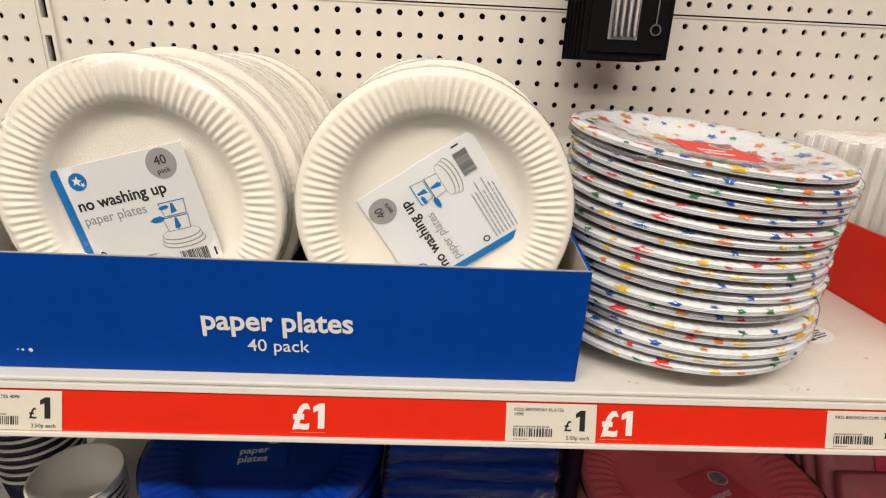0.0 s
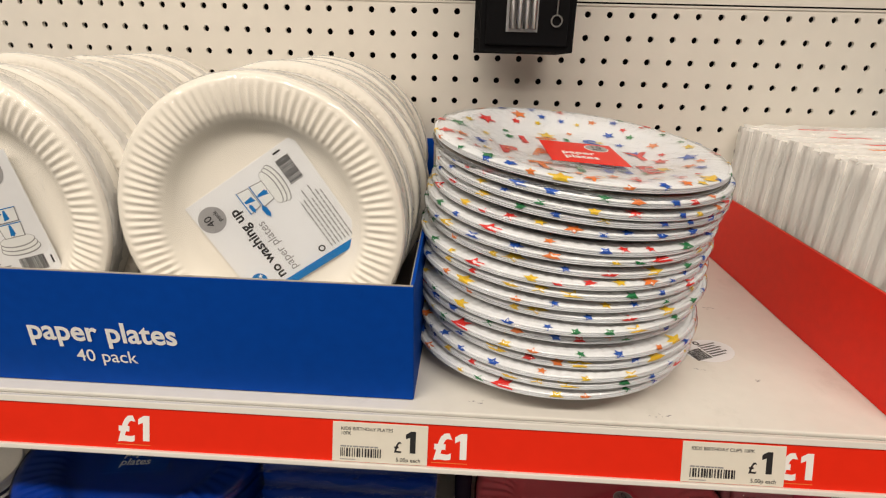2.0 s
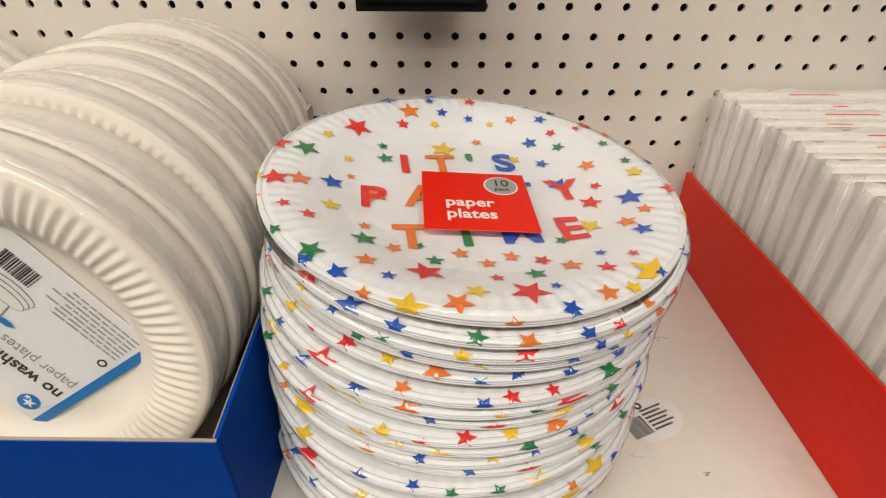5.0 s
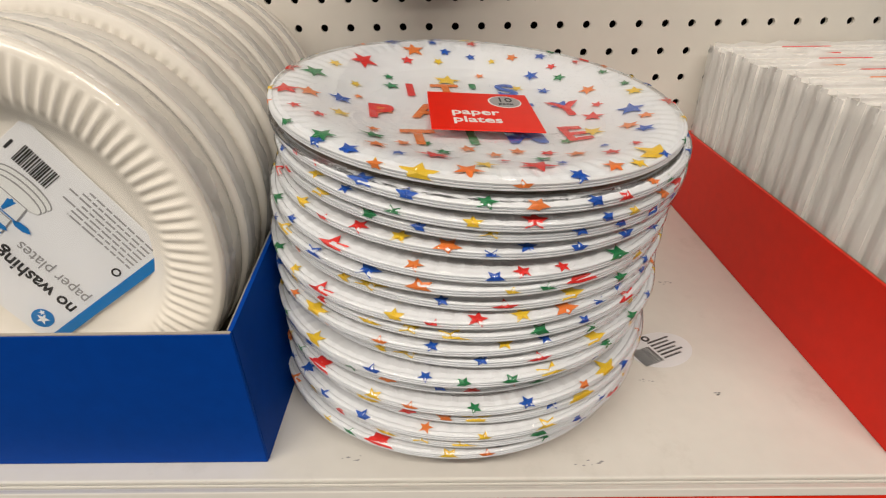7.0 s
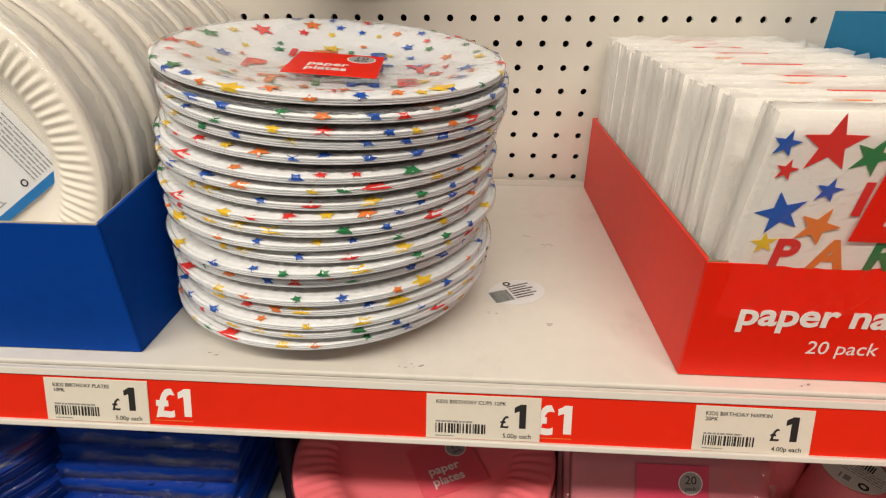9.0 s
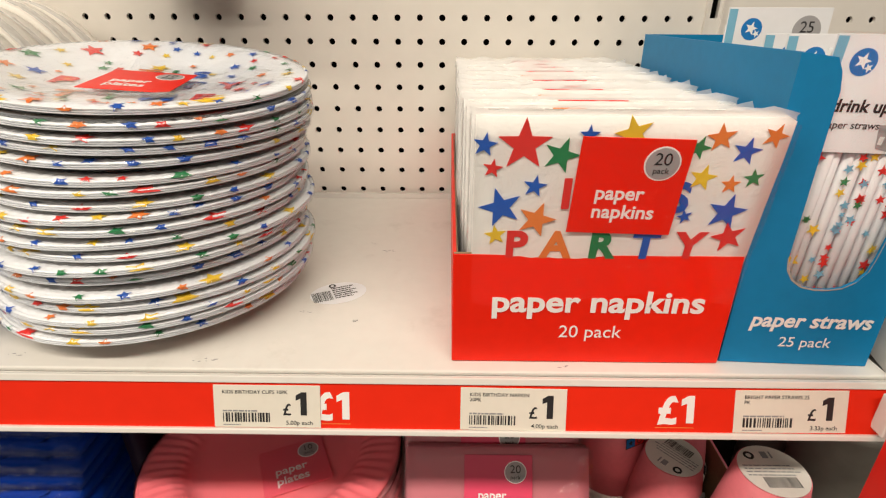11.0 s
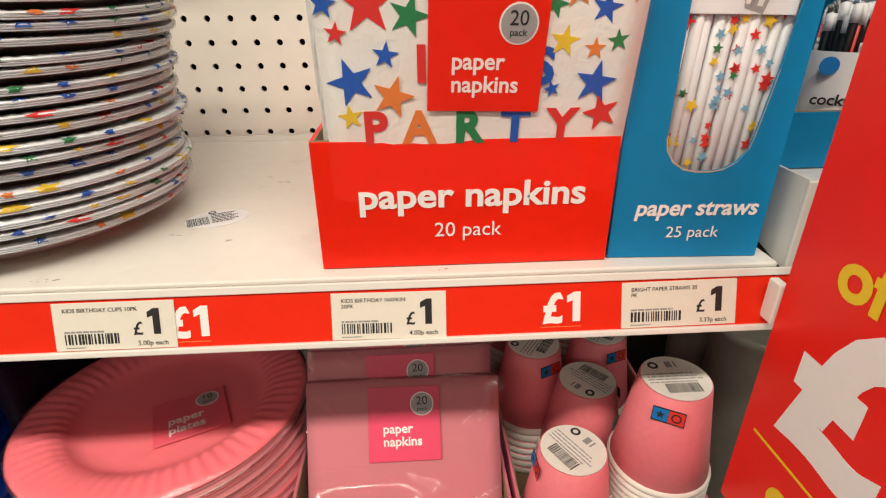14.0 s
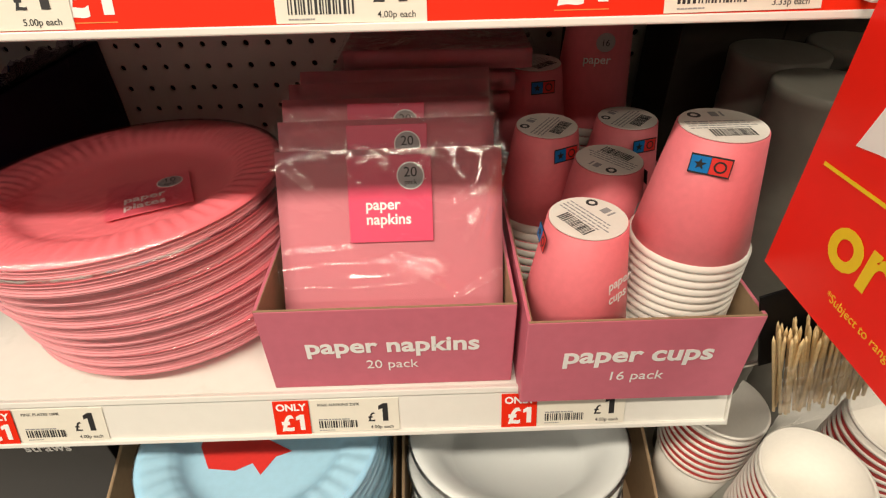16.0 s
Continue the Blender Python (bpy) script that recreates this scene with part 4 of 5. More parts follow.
# ---- straws ----
def straw_box():
    """Tall display box with a deep rounded opening in its front."""
    w, d, t, h = 0.0985, 0.285, 0.0022, 0.203
    c = thing("display_box", pose(0.6480, 0.3525, 1.187, 0, 0, -2.5), "sky blue card box of paper straws with cut-out front", "display box")
    part("base", slab(t, w - t, t, d - t, 0.0004, t), BROWN, c)
    pts = [(0, 0.0006), (w, 0.0006), (w, 0.2010)]
    x0, x1, zb, rr = 0.0260, 0.0800, 0.0590, 0.022
    pts += [(0.0915, 0.1975), (x1 + 0.004, zb + 0.06)]
    pts += [(x1 - rr + rr * math.cos(a) - 0.001, zb + rr - rr * math.sin(a)) for a in (0, 0.4, 0.8, 1.2, 1.57)]
    pts += [(x0 + rr - rr * math.sin(a), zb + rr - rr * math.cos(a)) for a in (0, 0.4, 0.8, 1.2, 1.57)]
    pts += [(x0, 0.183), (x0 - 0.002, 0.193), (x0 - 0.006, 0.2005), (0, 0.2030)]
    front = part("front_panel", prism([pts], t, -t), CYANCARD, c, "", UP)
    words(front, "paper straws", w * 0.535, 0.0305, 0.0150, PRINTWHITE, 0.024, z=0.0006, shear=0.12)
    words(front, "25 pack", w * 0.535, 0.0150, 0.0110, PRINTWHITE, 0.0, z=0.0006)
    flat(front, "board_edge", [[(x, z + 0.0004), (x2, z2 + 0.0004), (x2 - 0.0006, z2 - 0.0006), (x - 0.0006, z - 0.0006)] for (x, z), (x2, z2) in zip(pts[4:14], pts[5:15])], GREYCARD, 0.0002, 0.0001)
    side = [(t, 0.0006), (d - t, 0.0006), (d - t, h - 0.004), (t, h)]
    for x in (0, w - t):
        part("side_panel", prism([side], t), CYANCARD, c, "", Matrix(((0, 0, 1, x), (1, 0, 0, 0), (0, 1, 0, 0), (0, 0, 0, 1))))
    for x in (t + 0.0002, w - t - 0.0008):
        part("liner", prism([[(u + 0.0008, v + 0.002) for u, v in side[:2]] + [(u - 0.0008, v - 0.001) for u, v in side[2:]]], 0.0006), BROWN, c, "", Matrix(((0, 0, 1, x), (1, 0, 0, 0), (0, 1, 0, 0), (0, 0, 0, 1))))
    part("back_panel", slab(0, w, d - t, d, 0.0006, h - 0.004), CYANCARD, c)
    return c


straw_box()
straw_tube = lathe("straw", [(0.0026, 0), (0.00345, 0), (0.00345, 0.197), (0.0026, 0.197), (0.0026, 0.19)], 12)
straw_tube.materials.append(WHITE)
header_film = film_sheet(0.072, 0.20, 0.004, 9, 0.0022)
header_film.materials.append(FILM)
SKYINK = material("pale_blue_print", (0.18, 0.45, 0.62), 0.5, 0.05, 50, 0)


def straw_pack(m, seed, detail):
    """A flat film bag of paper straws under a printed header card."""
    rn = random.Random(seed)
    pk = thing("straw_pack", m, "film bag of white straws printed with bright stars", "paper straws", "straw packs")
    for i in range(11 if detail else 5):
        part("straw", straw_tube, WHITE, pk, "", pose(-0.0305 + (0.0068 if detail else 0.013) * i, rn.uniform(-0.001, 0.001), rn.uniform(0, 0.003), 0, rn.uniform(-0.5, 0.5), 0))
    if detail:
        for i in range(9):
            part("straw", straw_tube, WHITE, pk, "", pose(-0.0270 + 0.0068 * i, 0.0062, rn.uniform(0, 0.003)))
    hd = blank(pk, "header_card", pose(0, -0.0052, 0.1445, 90, 0, 0))
    tagged(hd, "white header card with a blue stripe")
    part("card", slab(-0.036, 0.036, 0, 0.064, -0.0003, 0.0003, 0.0001, 1), WHITE, hd)
    flat(hd, "blue_stripe", [rect(-0.0355, 0.0, -0.0298, 0.063)], SKYINK, 0.0004, 0.0001)
    flat(hd, "badge", [disc(-0.018, 0.050, 0.0072)], BLUEINK, 0.0004, 0.0001)
    flat(hd, "badge_star", [star(-0.0185, 0.0505, 0.0046, 0.3), star(-0.0145, 0.047, 0.0026, 0.8)], PRINTWHITE, 0.0005, 0.0001)
    flat(hd, "pack_disc", [disc(0.0205, 0.049, 0.0100)], GREYDISC, 0.0004, 0.0001)
    words(hd, "25", 0.0205, 0.0480, 0.0105, INK, 0.0, z=0.0006)
    words(hd, "pack", 0.0205, 0.0425, 0.0055, INK, 0.0, z=0.0006)
    if detail:
        words(hd, "drink up", -0.0270, 0.0235, 0.0098, INK, 0.022, "LEFT", 0.0005, shear=0.05)
        words(hd, "paper straws", -0.0285, 0.0140, 0.0062, INK, 0.0, "LEFT", 0.0005)
        flat(hd, "drawn_tumbler", [[(0.006, 0.003), (0.017, 0.0005), (0.0215, 0.017), (0.0035, 0.0165)], [(0.0205, 0.016), (0.0255, 0.009), (0.0262, 0.011), (0.0215, 0.019)]], GREYDISC, 0.0004, 0.0001)
        flat(hd, "drawn_ice", [[(0.0045, 0.0125), (0.019, 0.0115), (0.020, 0.0135), (0.0042, 0.0150)], [(0.008, 0.004), (0.010, 0.0035), (0.0125, 0.011), (0.0105, 0.0112)]], GREYINK, 0.0005, 0.0001)
        flat(hd, "drawn_ice", [[(0.006, 0.0055), (0.0085, 0.005), (0.009, 0.010), (0.0062, 0.0102)], [(0.0125, 0.0045), (0.0155, 0.004), (0.017, 0.010), (0.0135, 0.0102)]], FOAM, 0.0006, 0.0001)
        flat(hd, "drawn_straw", [[(0.010, 0.015), (0.0116, 0.015), (0.0096, 0.0275), (0.0082, 0.0275)], [(0.0145, 0.0145), (0.0162, 0.0145), (0.0185, 0.0255), (0.0170, 0.0260)]], GREYINK, 0.0005, 0.0001)
        for c, mat in enumerate([STAR_RED, SKYINK, STAR_YELLOW, STAR_RED, STAR_GREEN]):
            out = []
            for q in range((20, 18, 13, 8, 6)[c]):
                i = rn.randrange(10)
                out.append(star(-0.0305 + 0.0068 * i + rn.uniform(-0.001, 0.001), rn.uniform(0.045, 0.148), rn.uniform(0.0024, 0.0056 if c in (0, 2) else 0.0040), rn.uniform(0, 1.2)))
            flat(pk, "printed_star", out, mat, 0.0036 + 0.0002 * c, 0.0001, UP)
        part("film", header_film, FILM, pk, "clear bag film", pose(0, 0.000, 0.110, 90, 0, 0) @ pose(0, 0, 0.003))
    return pk


straw_pack(pose(0.6965, 0.3650, 1.1905, 2.2, 1.2, -1.5), 5, True)
for i, (x, y, z) in enumerate(((0.6965, 0.388, 1.1885), (0.6960, 0.412, 1.1880), (0.6890, 0.452, 1.2030))):
    straw_pack(pose(x, y, z, -2, 0, 0), 50 + i, False)


# ---- hanging straw set ----
def hanging_set(y, k):
    first = k == 0
    hs = thing("steel_straw_set", pose(0.1950 - 0.0012 * k, y, 1.4335 - 0.0006 * k, -1.5 if first else 0, 0, 0), "black blister pack of steel straws with cleaning brush", "straw set", "hanging straw sets")
    part("backing_card", slab(-0.0480, 0.0480, 0, 0.0016, 0, 0.28, 0.0007, 2), BLACKPLASTIC, hs)
    part("tray", slab(-0.0425, 0.0425, -0.004, -0.0002, 0.006, 0.27, 0.002, 2), BLACKPLASTIC, hs)
    if first:
        for i in range(4):
            part("steel_straw", lathe("steel_straw", [(0.0022, 0), (0.0031, 0), (0.0031, 0.23), (0.0022, 0.23)], 14), STEEL, hs, "", pose(-0.0165 + 0.0072 * i, -0.0072, 0.022))
        part("steel_straw_window", slab(-0.022, 0.010, -0.0046, -0.0042, 0.019, 0.26), GREYINK, hs)
        wire = lathe("brush_wire", [(0.0008, 0), (0.0008, 0.2)], 8)
        part("brush_wire", wire, STEEL, hs, "", pose(0.0285, -0.0062, 0.036))
        outs = [[(0.0285 + r * math.cos(i * math.pi / 10 + k * math.pi / 10), 0.030 + r * math.sin(i * math.pi / 10 + k * math.pi / 10)) for r, k in ((0.0046, 0), (0.0060, 0), (0.0060, 1), (0.0046, 1))] for i in range(20)]
        part("brush_loop", prism(outs, 0.0012, 0.0056), STEEL, hs, "", UP)
    return hs


for i in range(6):
    hanging_set(0.6090 + 0.0125 * i, i)
hook = thing("peg_hook", pose(0.1945, BACK, 1.70), "steel wire display hook on the pegboard", "hook")
part("hook_wire", slab(-0.002, 0.002, -0.105, 0.002, 0, 0.004, 0.001), STEEL, hook)
part("hook_plate", slab(-0.02, 0.02, -0.002, 0.0, -0.02, 0.02, 0.0008), STEEL, hook)


# ---- stray sticker and marks on the shelf ----
stk = thing("barcode_sticker", pose(0.363, 0.443, 1.1871, 0, 0, 24), "torn white barcode sticker stuck on the shelf", "sticker")
part("paper", prism([disc(0.002, 0.0, 0.021, 28)], 0.0002), WHITE, stk, "", Matrix.Diagonal((1.15, 0.85, 1, 1)))
flat(stk, "barcode", bars(-0.020, -0.010, 0.016, 0.016, 77), INK, 0.0003, 0.0001)
flat(stk, "small_print", lines(-0.002, 0.008, 0.020, 6, 0.0034, 0.0016, 78), INK, 0.0003, 0.0001)
flat(stk, "recycling_mark", ring_shape(0.000, 0.0135, 0.0016, 0.0032, 14), INK, 0.0003, 0.0001)
rnd = random.Random(3)
for cx, cy, n, s in ((0.345, 0.412, 5, 0.003), (0.400, 0.530, 7, 0.004), (0.382, 0.548, 4, 0.003), (0.385, 0.40, 5, 0.002), (0.155, 0.352, 6, 0.004), (0.29, 0.349, 7, 0.005), (0.54, 0.345, 6, 0.005)):
    sc = thing("scuff_mark", pose(cx, cy, 1.1871), "small dark scuff on the white shelf", "scuff", "shelf scuffs")
    outs = []
    for i in range(n):
        x, y, q = rnd.uniform(-s, s) * 1.6, rnd.uniform(-s, s) * 0.6, rnd.uniform(0.0003, 0.0009)
        outs.append([(x - q * 1.6, y), (x, y - q * 0.6), (x + q * 1.8, y + 0.0001), (x + q * 0.2, y + q * 0.7)])
    part("scuff", prism(outs, 0.0001), GREYINK, sc)


# ---- flag sign ----
SIGN_X = 0.746
sign = thing("shelf_edge_sign", pose(SIGN_X, 0.313, 1.006), "red plastic flag sign with yellow and white lettering", "sign")
SIGNRED = material("red_sign_plastic", (0.86, 0.020, 0.012), 0.35, 0.05, 8, 0.03, 200, spec=0.3)
part("panel", slab(-0.0012, 0.0012, -0.26, 0.0, 0.0, 0.46, 0.0008, 1), SIGNRED, sign)
part("mount_clip", slab(-0.003, 0.003, 0.0005, 0.012, 0.150, 0.178, 0.001), PAINT, sign)
FLAG = Matrix(((0, 0, -1, -0.0014), (-1, 0, 0, 0), (0, 1, 0, 0), (0, 0, 0, 1)))
GOLD = material("gold_print", (0.86, 0.55, 0.03), 0.45, 0.04, 50, 0)
flag_print = blank(sign, "yellow_figure", FLAG)
one(flag_print, 0.055, 0.236, 0.042, YELLOW, 0.0003)
words(sign, "0%", 0.066, 0.236, 0.040, YELLOW, 0.04, "LEFT", 0.0003, FLAG, wide=0.9)
words(sign, "of it", 0.034, 0.196, 0.040, YELLOW, 0.03, "LEFT", 0.0003, FLAG)
words(sign, "£", 0.062, 0.100, 0.125, PRINTWHITE, 0.045, "CENTER", 0.0003, FLAG, wide=1.05)
one(blank(sign, "white_figure", FLAG), 0.122, 0.100, 0.125, PRINTWHITE, 0.0003)
flat(sign, "yellow_rule", [[(0.013, 0.0745), (0.16, 0.0785), (0.16, 0.0805), (0.013, 0.0765)]], YELLOW, 0.0003, 0.0002, FLAG)
words(sign, "or less", 0.038, 0.036, 0.044, YELLOW, 0.025, "LEFT", 0.0003, FLAG)
words(sign, "*Subject to range and availability", 0.053, 0.0175, 0.0070, GOLD, 0.0, "LEFT", 0.0003, FLAG)
flat(sign, "gold_ring", ring_shape(0.092, 0.385, 0.055, 0.060, 40), YELLOW, 0.0003, 0.0002, FLAG)

# ---- the neighbouring bay ----
nb = thing("shelf", pose(0.768, 0.0, 1.230), "white steel shelf with a bracket plate, neighbouring bay", "shelf", "shop shelves")
part("deck", slab(0.0, 0.85, 0.372, BACK - 0.004, -0.004, 0, 0.001), PAINT, nb)
part("front_fold", slab(0.0, 0.85, 0.3705, 0.3725, -0.03, -0.0042, 0.0006), PAINT, nb)
brk = blank(nb, "bracket", Matrix(((0, 0, 1, 0.0), (1, 0, 0, 0.0), (0, 1, 0, 0.0), (0, 0, 0, 1))))
part("bracket_plate", prism([[(0.341, -0.048), (0.344, -0.052), (0.352, -0.050), (0.42, -0.034), (0.66, -0.06), (BACK - 0.006, -0.06), (BACK - 0.006, 0.008), (0.341, 0.011)]], 0.0022, -0.0024), PAINT, brk)
part("bracket_lip", slab(0.340, 0.343, -0.05, 0.011, -0.0045, 0.004, 0.0008), PAINT, brk)
tray2, tray2_front = carton("display_tray", "sky blue card tray of straw jars, neighbouring bay", 0.780, 1.0, 0.398, 0.66, 1.2302, 0.041, 0.045, CYANCARD, BROWN)
GLASS = film_material("clear_jar_plastic", 0.03, 0.05, 10, (0.96, 0.97, 0.98))


def straw_jar(x, y):
    j = thing("straw_jar", pose(x, y, 1.2332), "clear tub of cocktail straws with a white label", "straw tub", "straw tubs")
    part("jar", lathe("jar", [(0, 0), (0.026, 0), (0.028, 0.003), (0.028, 0.100), (0.026, 0.106), (0.0285, 0.107), (0.0285, 0.116), (0.0, 0.118)], 40), GLASS, j).visible_shadow = False
    part("label_band", lathe("label_band", [(0.0284, 0.014), (0.0284, 0.075)], 40), WHITE, j, "white printed wrap label")
    rn = random.Random(int(x * 1000))
    lift_ = [rn.uniform(0, 0.010) for _ in range(16)]
    for i in range(16):
        a, r = rn.uniform(0, 6.28), rn.uniform(0.004, 0.022)
        part("straw", lathe("straw", [(0.0022, 0), (0.0028, 0), (0.0028, 0.08), (0, 0.081)], 8), STAR_RED if i % 6 == 5 else BLACKPLASTIC, j, "", pose(r * math.cos(a), r * math.sin(a), 0.004 + lift_[i]))
        part("straw_tip", lathe("straw_tip", [(0.0022, 0.0), (0.0031, 0.0), (0.0031, 0.011), (0, 0.012)], 8), WHITE, j, "white straw tip", pose(r * math.cos(a), r * math.sin(a), 0.084 + lift_[i]))
    lb = blank(j, "print", pose(0, 0, 0, 0, 0, -28) @ pose(0, -0.0288, 0, 90, 0, 0))
    flat(lb, "badge", [disc(-0.012, 0.066, 0.006)], BLUEINK, 0.0002, 0.0001)
    words(lb, "cocktail", -0.018, 0.040, 0.0105, INK, 0.02, "LEFT", 0.0003)
    words(lb, "party", -0.018, 0.029, 0.0105, INK, 0.02, "LEFT", 0.0003)


for x, y in ((0.834, 0.432), (0.896, 0.432), (0.836, 0.495), (0.899, 0.497), (0.836, 0.558), (0.899, 0.56)):
    straw_jar(x, y)
NAVY = material("navy_card", (0.003, 0.028, 0.115), 0.5, 0.08, 20, 0.05)
blue_box = thing("carton", pose(0.978, 0.63, 1.2302), "tall dark blue carton standing against the pegboard", "carton")
part("body", slab(0, 0.30, 0, 0.055, 0.0, 0.32, 0.001), NAVY, blue_box)
part("flap", slab(0.003, 0.297, -0.0012, -0.0004, 0.27, 0.317), BLUECARD, blue_box)
part("flap_edge", slab(0.0, 0.30, 0.002, 0.053, 0.3202, 0.3214), BROWN, blue_box)


# ---- pink and blue plates on the lower shelf ----
def coloured_stack(name, label, mat, m_list, R, thick, edges, group, seed, count=64, cut_edge=None):
    body = plate_stack(R, thick, edges, True, count, 0.0022, seed, 0.014, 0.0012)
    body.materials.append(mat)
    if cut_edge:
        body.materials.append(cut_edge)
        for face in body.polygons:
            if math.hypot(face.center.x, face.center.y) > R - 0.0045 and face.center.z < 0.0105:
                face.material_index = 1
    film = lathe("film", [(R - 0.006, 0.0154), (R + 0.0008, 0.0136), (R + 0.0012, 0.0075)], 96)
    film.materials.append(FILM)
    first = None
    for m in m_list:
        if first is None:
            first = thing(name, m, label, "paper plates", group)
            part("plate", body, mat, first)
            part("film", film, FILM, first, "clear wrapping film")
        else:
            last = copy_thing(first, m)
    return last


def pose_along(base, top, n, seed, jit=0.003):
    """Poses of a stack that leans from its base to its top."""
    rn = random.Random(seed)
    out = []
    for i in range(n):
        k = i / (n - 1)
        v = [a + (b - a) * k for j, (a, b) in enumerate(zip(base, top))]
        w = jit if i < n - 1 else 0
        out.append(pose(v[0] + rn.uniform(-w, w), v[1] + rn.uniform(-w, w), v[2], v[3], v[4], 0) @ pose(0, 0, 0, 0, 0, rn.uniform(0, 360) if i < n - 1 else 0))
    return out


pink_top = coloured_stack("pink_plate_pack", "pink fluted paper plates wrapped in clear film", PINK, pose_along((0.3000, 0.4560, 0.8960, 0, 0), (0.2884, 0.4425, 0.9967, -2.0, -1.6), 10, 3, 0.0022), 0.125, 0.0108, 8, "stack of pink plate packs", 4, cut_edge=material("cut_pink_board", (0.86, 0.33, 0.37), 0.6, 0.10, 60, 0.15, 800))
cd = blank(pink_top, "label_card", pose(0.0215, -0.0130, 0.0022, 0, 0, 24) @ Matrix.Diagonal((1.05, 1.05, 1, 1)))
tagged(cd, "pink printed label card")
red_card(cd, 0.060, 0.058, "10", "paper", "plates", material("rose_label", (0.75, 0.125, 0.18), 0.4, 0.04, 30, 0.03), GREYDISC, size=0.0125)
pf = film_wrap(0.125, 0.0108, 0.014, 0.0015)
pf.materials.append(SMOOTHFILM)
part("film", pf, SMOOTHFILM, pink_top, "clear wrapping film", pose(0, 0, 0.0006))

blue_top = coloured_stack("blue_plate_pack", "royal blue paper plates wrapped in clear film", BLUEDARK, pose_along((-0.178, 0.452, 0.8970, 0, 0), (-0.172, 0.440, 1.0335, 0, 0), 10, 5), 0.118, 0.0125, 5, "stack of blue plate packs", 6)
cd = blank(blue_top, "label_card", pose(-0.010, 0.000, 0.0022, 0, 0, 8))
tagged(cd, "blue printed label card")
red_card(cd, 0.060, 0.058, "10", "paper", "plates", BLUECARD, GREYDISC, size=0.0125)
bf = film_wrap(0.118, 0.0125, 0.014, 0.0015)
bf.materials.append(SMOOTHFILM)
part("film", bf, SMOOTHFILM, blue_top, "clear wrapping film", pose(0, 0, 0.0006))


# ---- plain napkin packs ----
plain_meshes = [napkin_slab(0.167, 0.165, 0.0172, s + 20) for s in range(3)]
plain_films = [film_sheet(0.174, 0.167, 0.0172, s + 3, 0.0022) for s in range(3)]
plain_edges = [crimp(0.170, 0.006, s + 30, 0.0012) for s in range(3)]
front_wrap = [crimp(0.172, 0.0165, s + 50, 0.0005) for s in range(3)]


CREASED = film_material("creased_shiny_film", 0.04, 0.2, 30, rough=0.04, dist=0.003)


def folded_film(w, h, t, seed, folds):
    """Loose film over the face of a flat pack, with soft folds that run along short lines."""
    n = 84
    verts = []
    for j in range(n + 1):
        for i in range(n + 1):
            u, v = (i / n - 0.5) * w, (j / n - 0.5) * h
            z = 0.0003 * noise.noise(Vector((u * 28, v * 40, seed * 2.9))) + 0.0001 * noise.noise(Vector((u * 90 + v * 30, v * 120, seed)))
            for x0, y0, x1, y1, wide, high in folds:
                dx, dy = x1 - x0, y1 - y0
                k = min(1, max(0, ((u - x0) * dx + (v - y0) * dy) / (dx * dx + dy * dy)))
                sway = 0.0035 * noise.noise(Vector((k * 2.5, x0 * 40, seed + 0.5)))
                d = math.hypot(u - x0 - k * dx, v - y0 - k * dy - sway)
                z += high * math.exp(-(d / wide) ** 2) * (0.45 + 0.55 * math.sin(math.pi * (0.12 + 0.76 * k)))
            verts.append((u, v, t / 2 + 0.0022 + z))
    faces = [(k, k + 1, k + n + 2, k + n + 1) for j in range(n) for k in range(j * (n + 1), j * (n + 1) + n)]
    return mesh_of("film", verts, faces, True)


folded_films = [folded_film(0.173, 0.166, 0.0172, s + 1, [
    (-0.080, -0.023 + 0.006 * s, 0.028, -0.019 + 0.004 * s, 0.0130, 0.0062), (0.004, 0.001, 0.047, -0.030, 0.0035, 0.0018),
    (-0.082, 0.004, -0.030, 0.008 - 0.005 * s, 0.004, 0.0010), (0.078, 0.070, 0.060, 0.005, 0.0070, 0.0036), (0.038, 0.078, 0.055, 0.058, 0.003, 0.0007),
    (0.048, -0.034, 0.080, -0.014, 0.0040, 0.0020), (0.050, 0.040, 0.070, 0.050, 0.004, 0.0015), 
    (-0.076, 0.066, -0.060, 0.052, 0.004, 0.0014)]) for s in range(3)]


def plain_pack(kind, m, v, mat, group, card_mat=None, folded=False):
    pk = thing(kind, m, "pink paper napkins in shiny clear film" if mat is PINKPALE else "royal blue paper napkins in shiny clear film", "paper napkins", group)
    key = plain_meshes[v].copy()
    part("napkin_block", key, mat, pk)
    part("film", (folded_films[v] if folded else plain_films[v]).copy(), CREASED if folded else SHINY, pk, "clear wrapping film")
    part("film", front_wrap[v].copy(), SHINY, pk, "", pose(0, -0.0850, -0.0080, 90, 0, 0))
    part("film_edge", plain_edges[v].copy(), FILM, pk, "", pose(0, 0.082, 0.004)).visible_shadow = False
    part("film_edge", plain_edges[(v + 1) % 3].copy(), FILM, pk, "", pose(0.083, 0, 0.0, 0, 0, -90)).visible_shadow = False
    if card_mat:
        c = blank(pk, "label_card", pose(0.0005, 0.046, 0.0100))
        tagged(c, "hot pink printed label card")
        red_card(c, 0.062, 0.064, "20", "paper", "napkins", card_mat, GREYDISC, size=0.0112)
    return pk


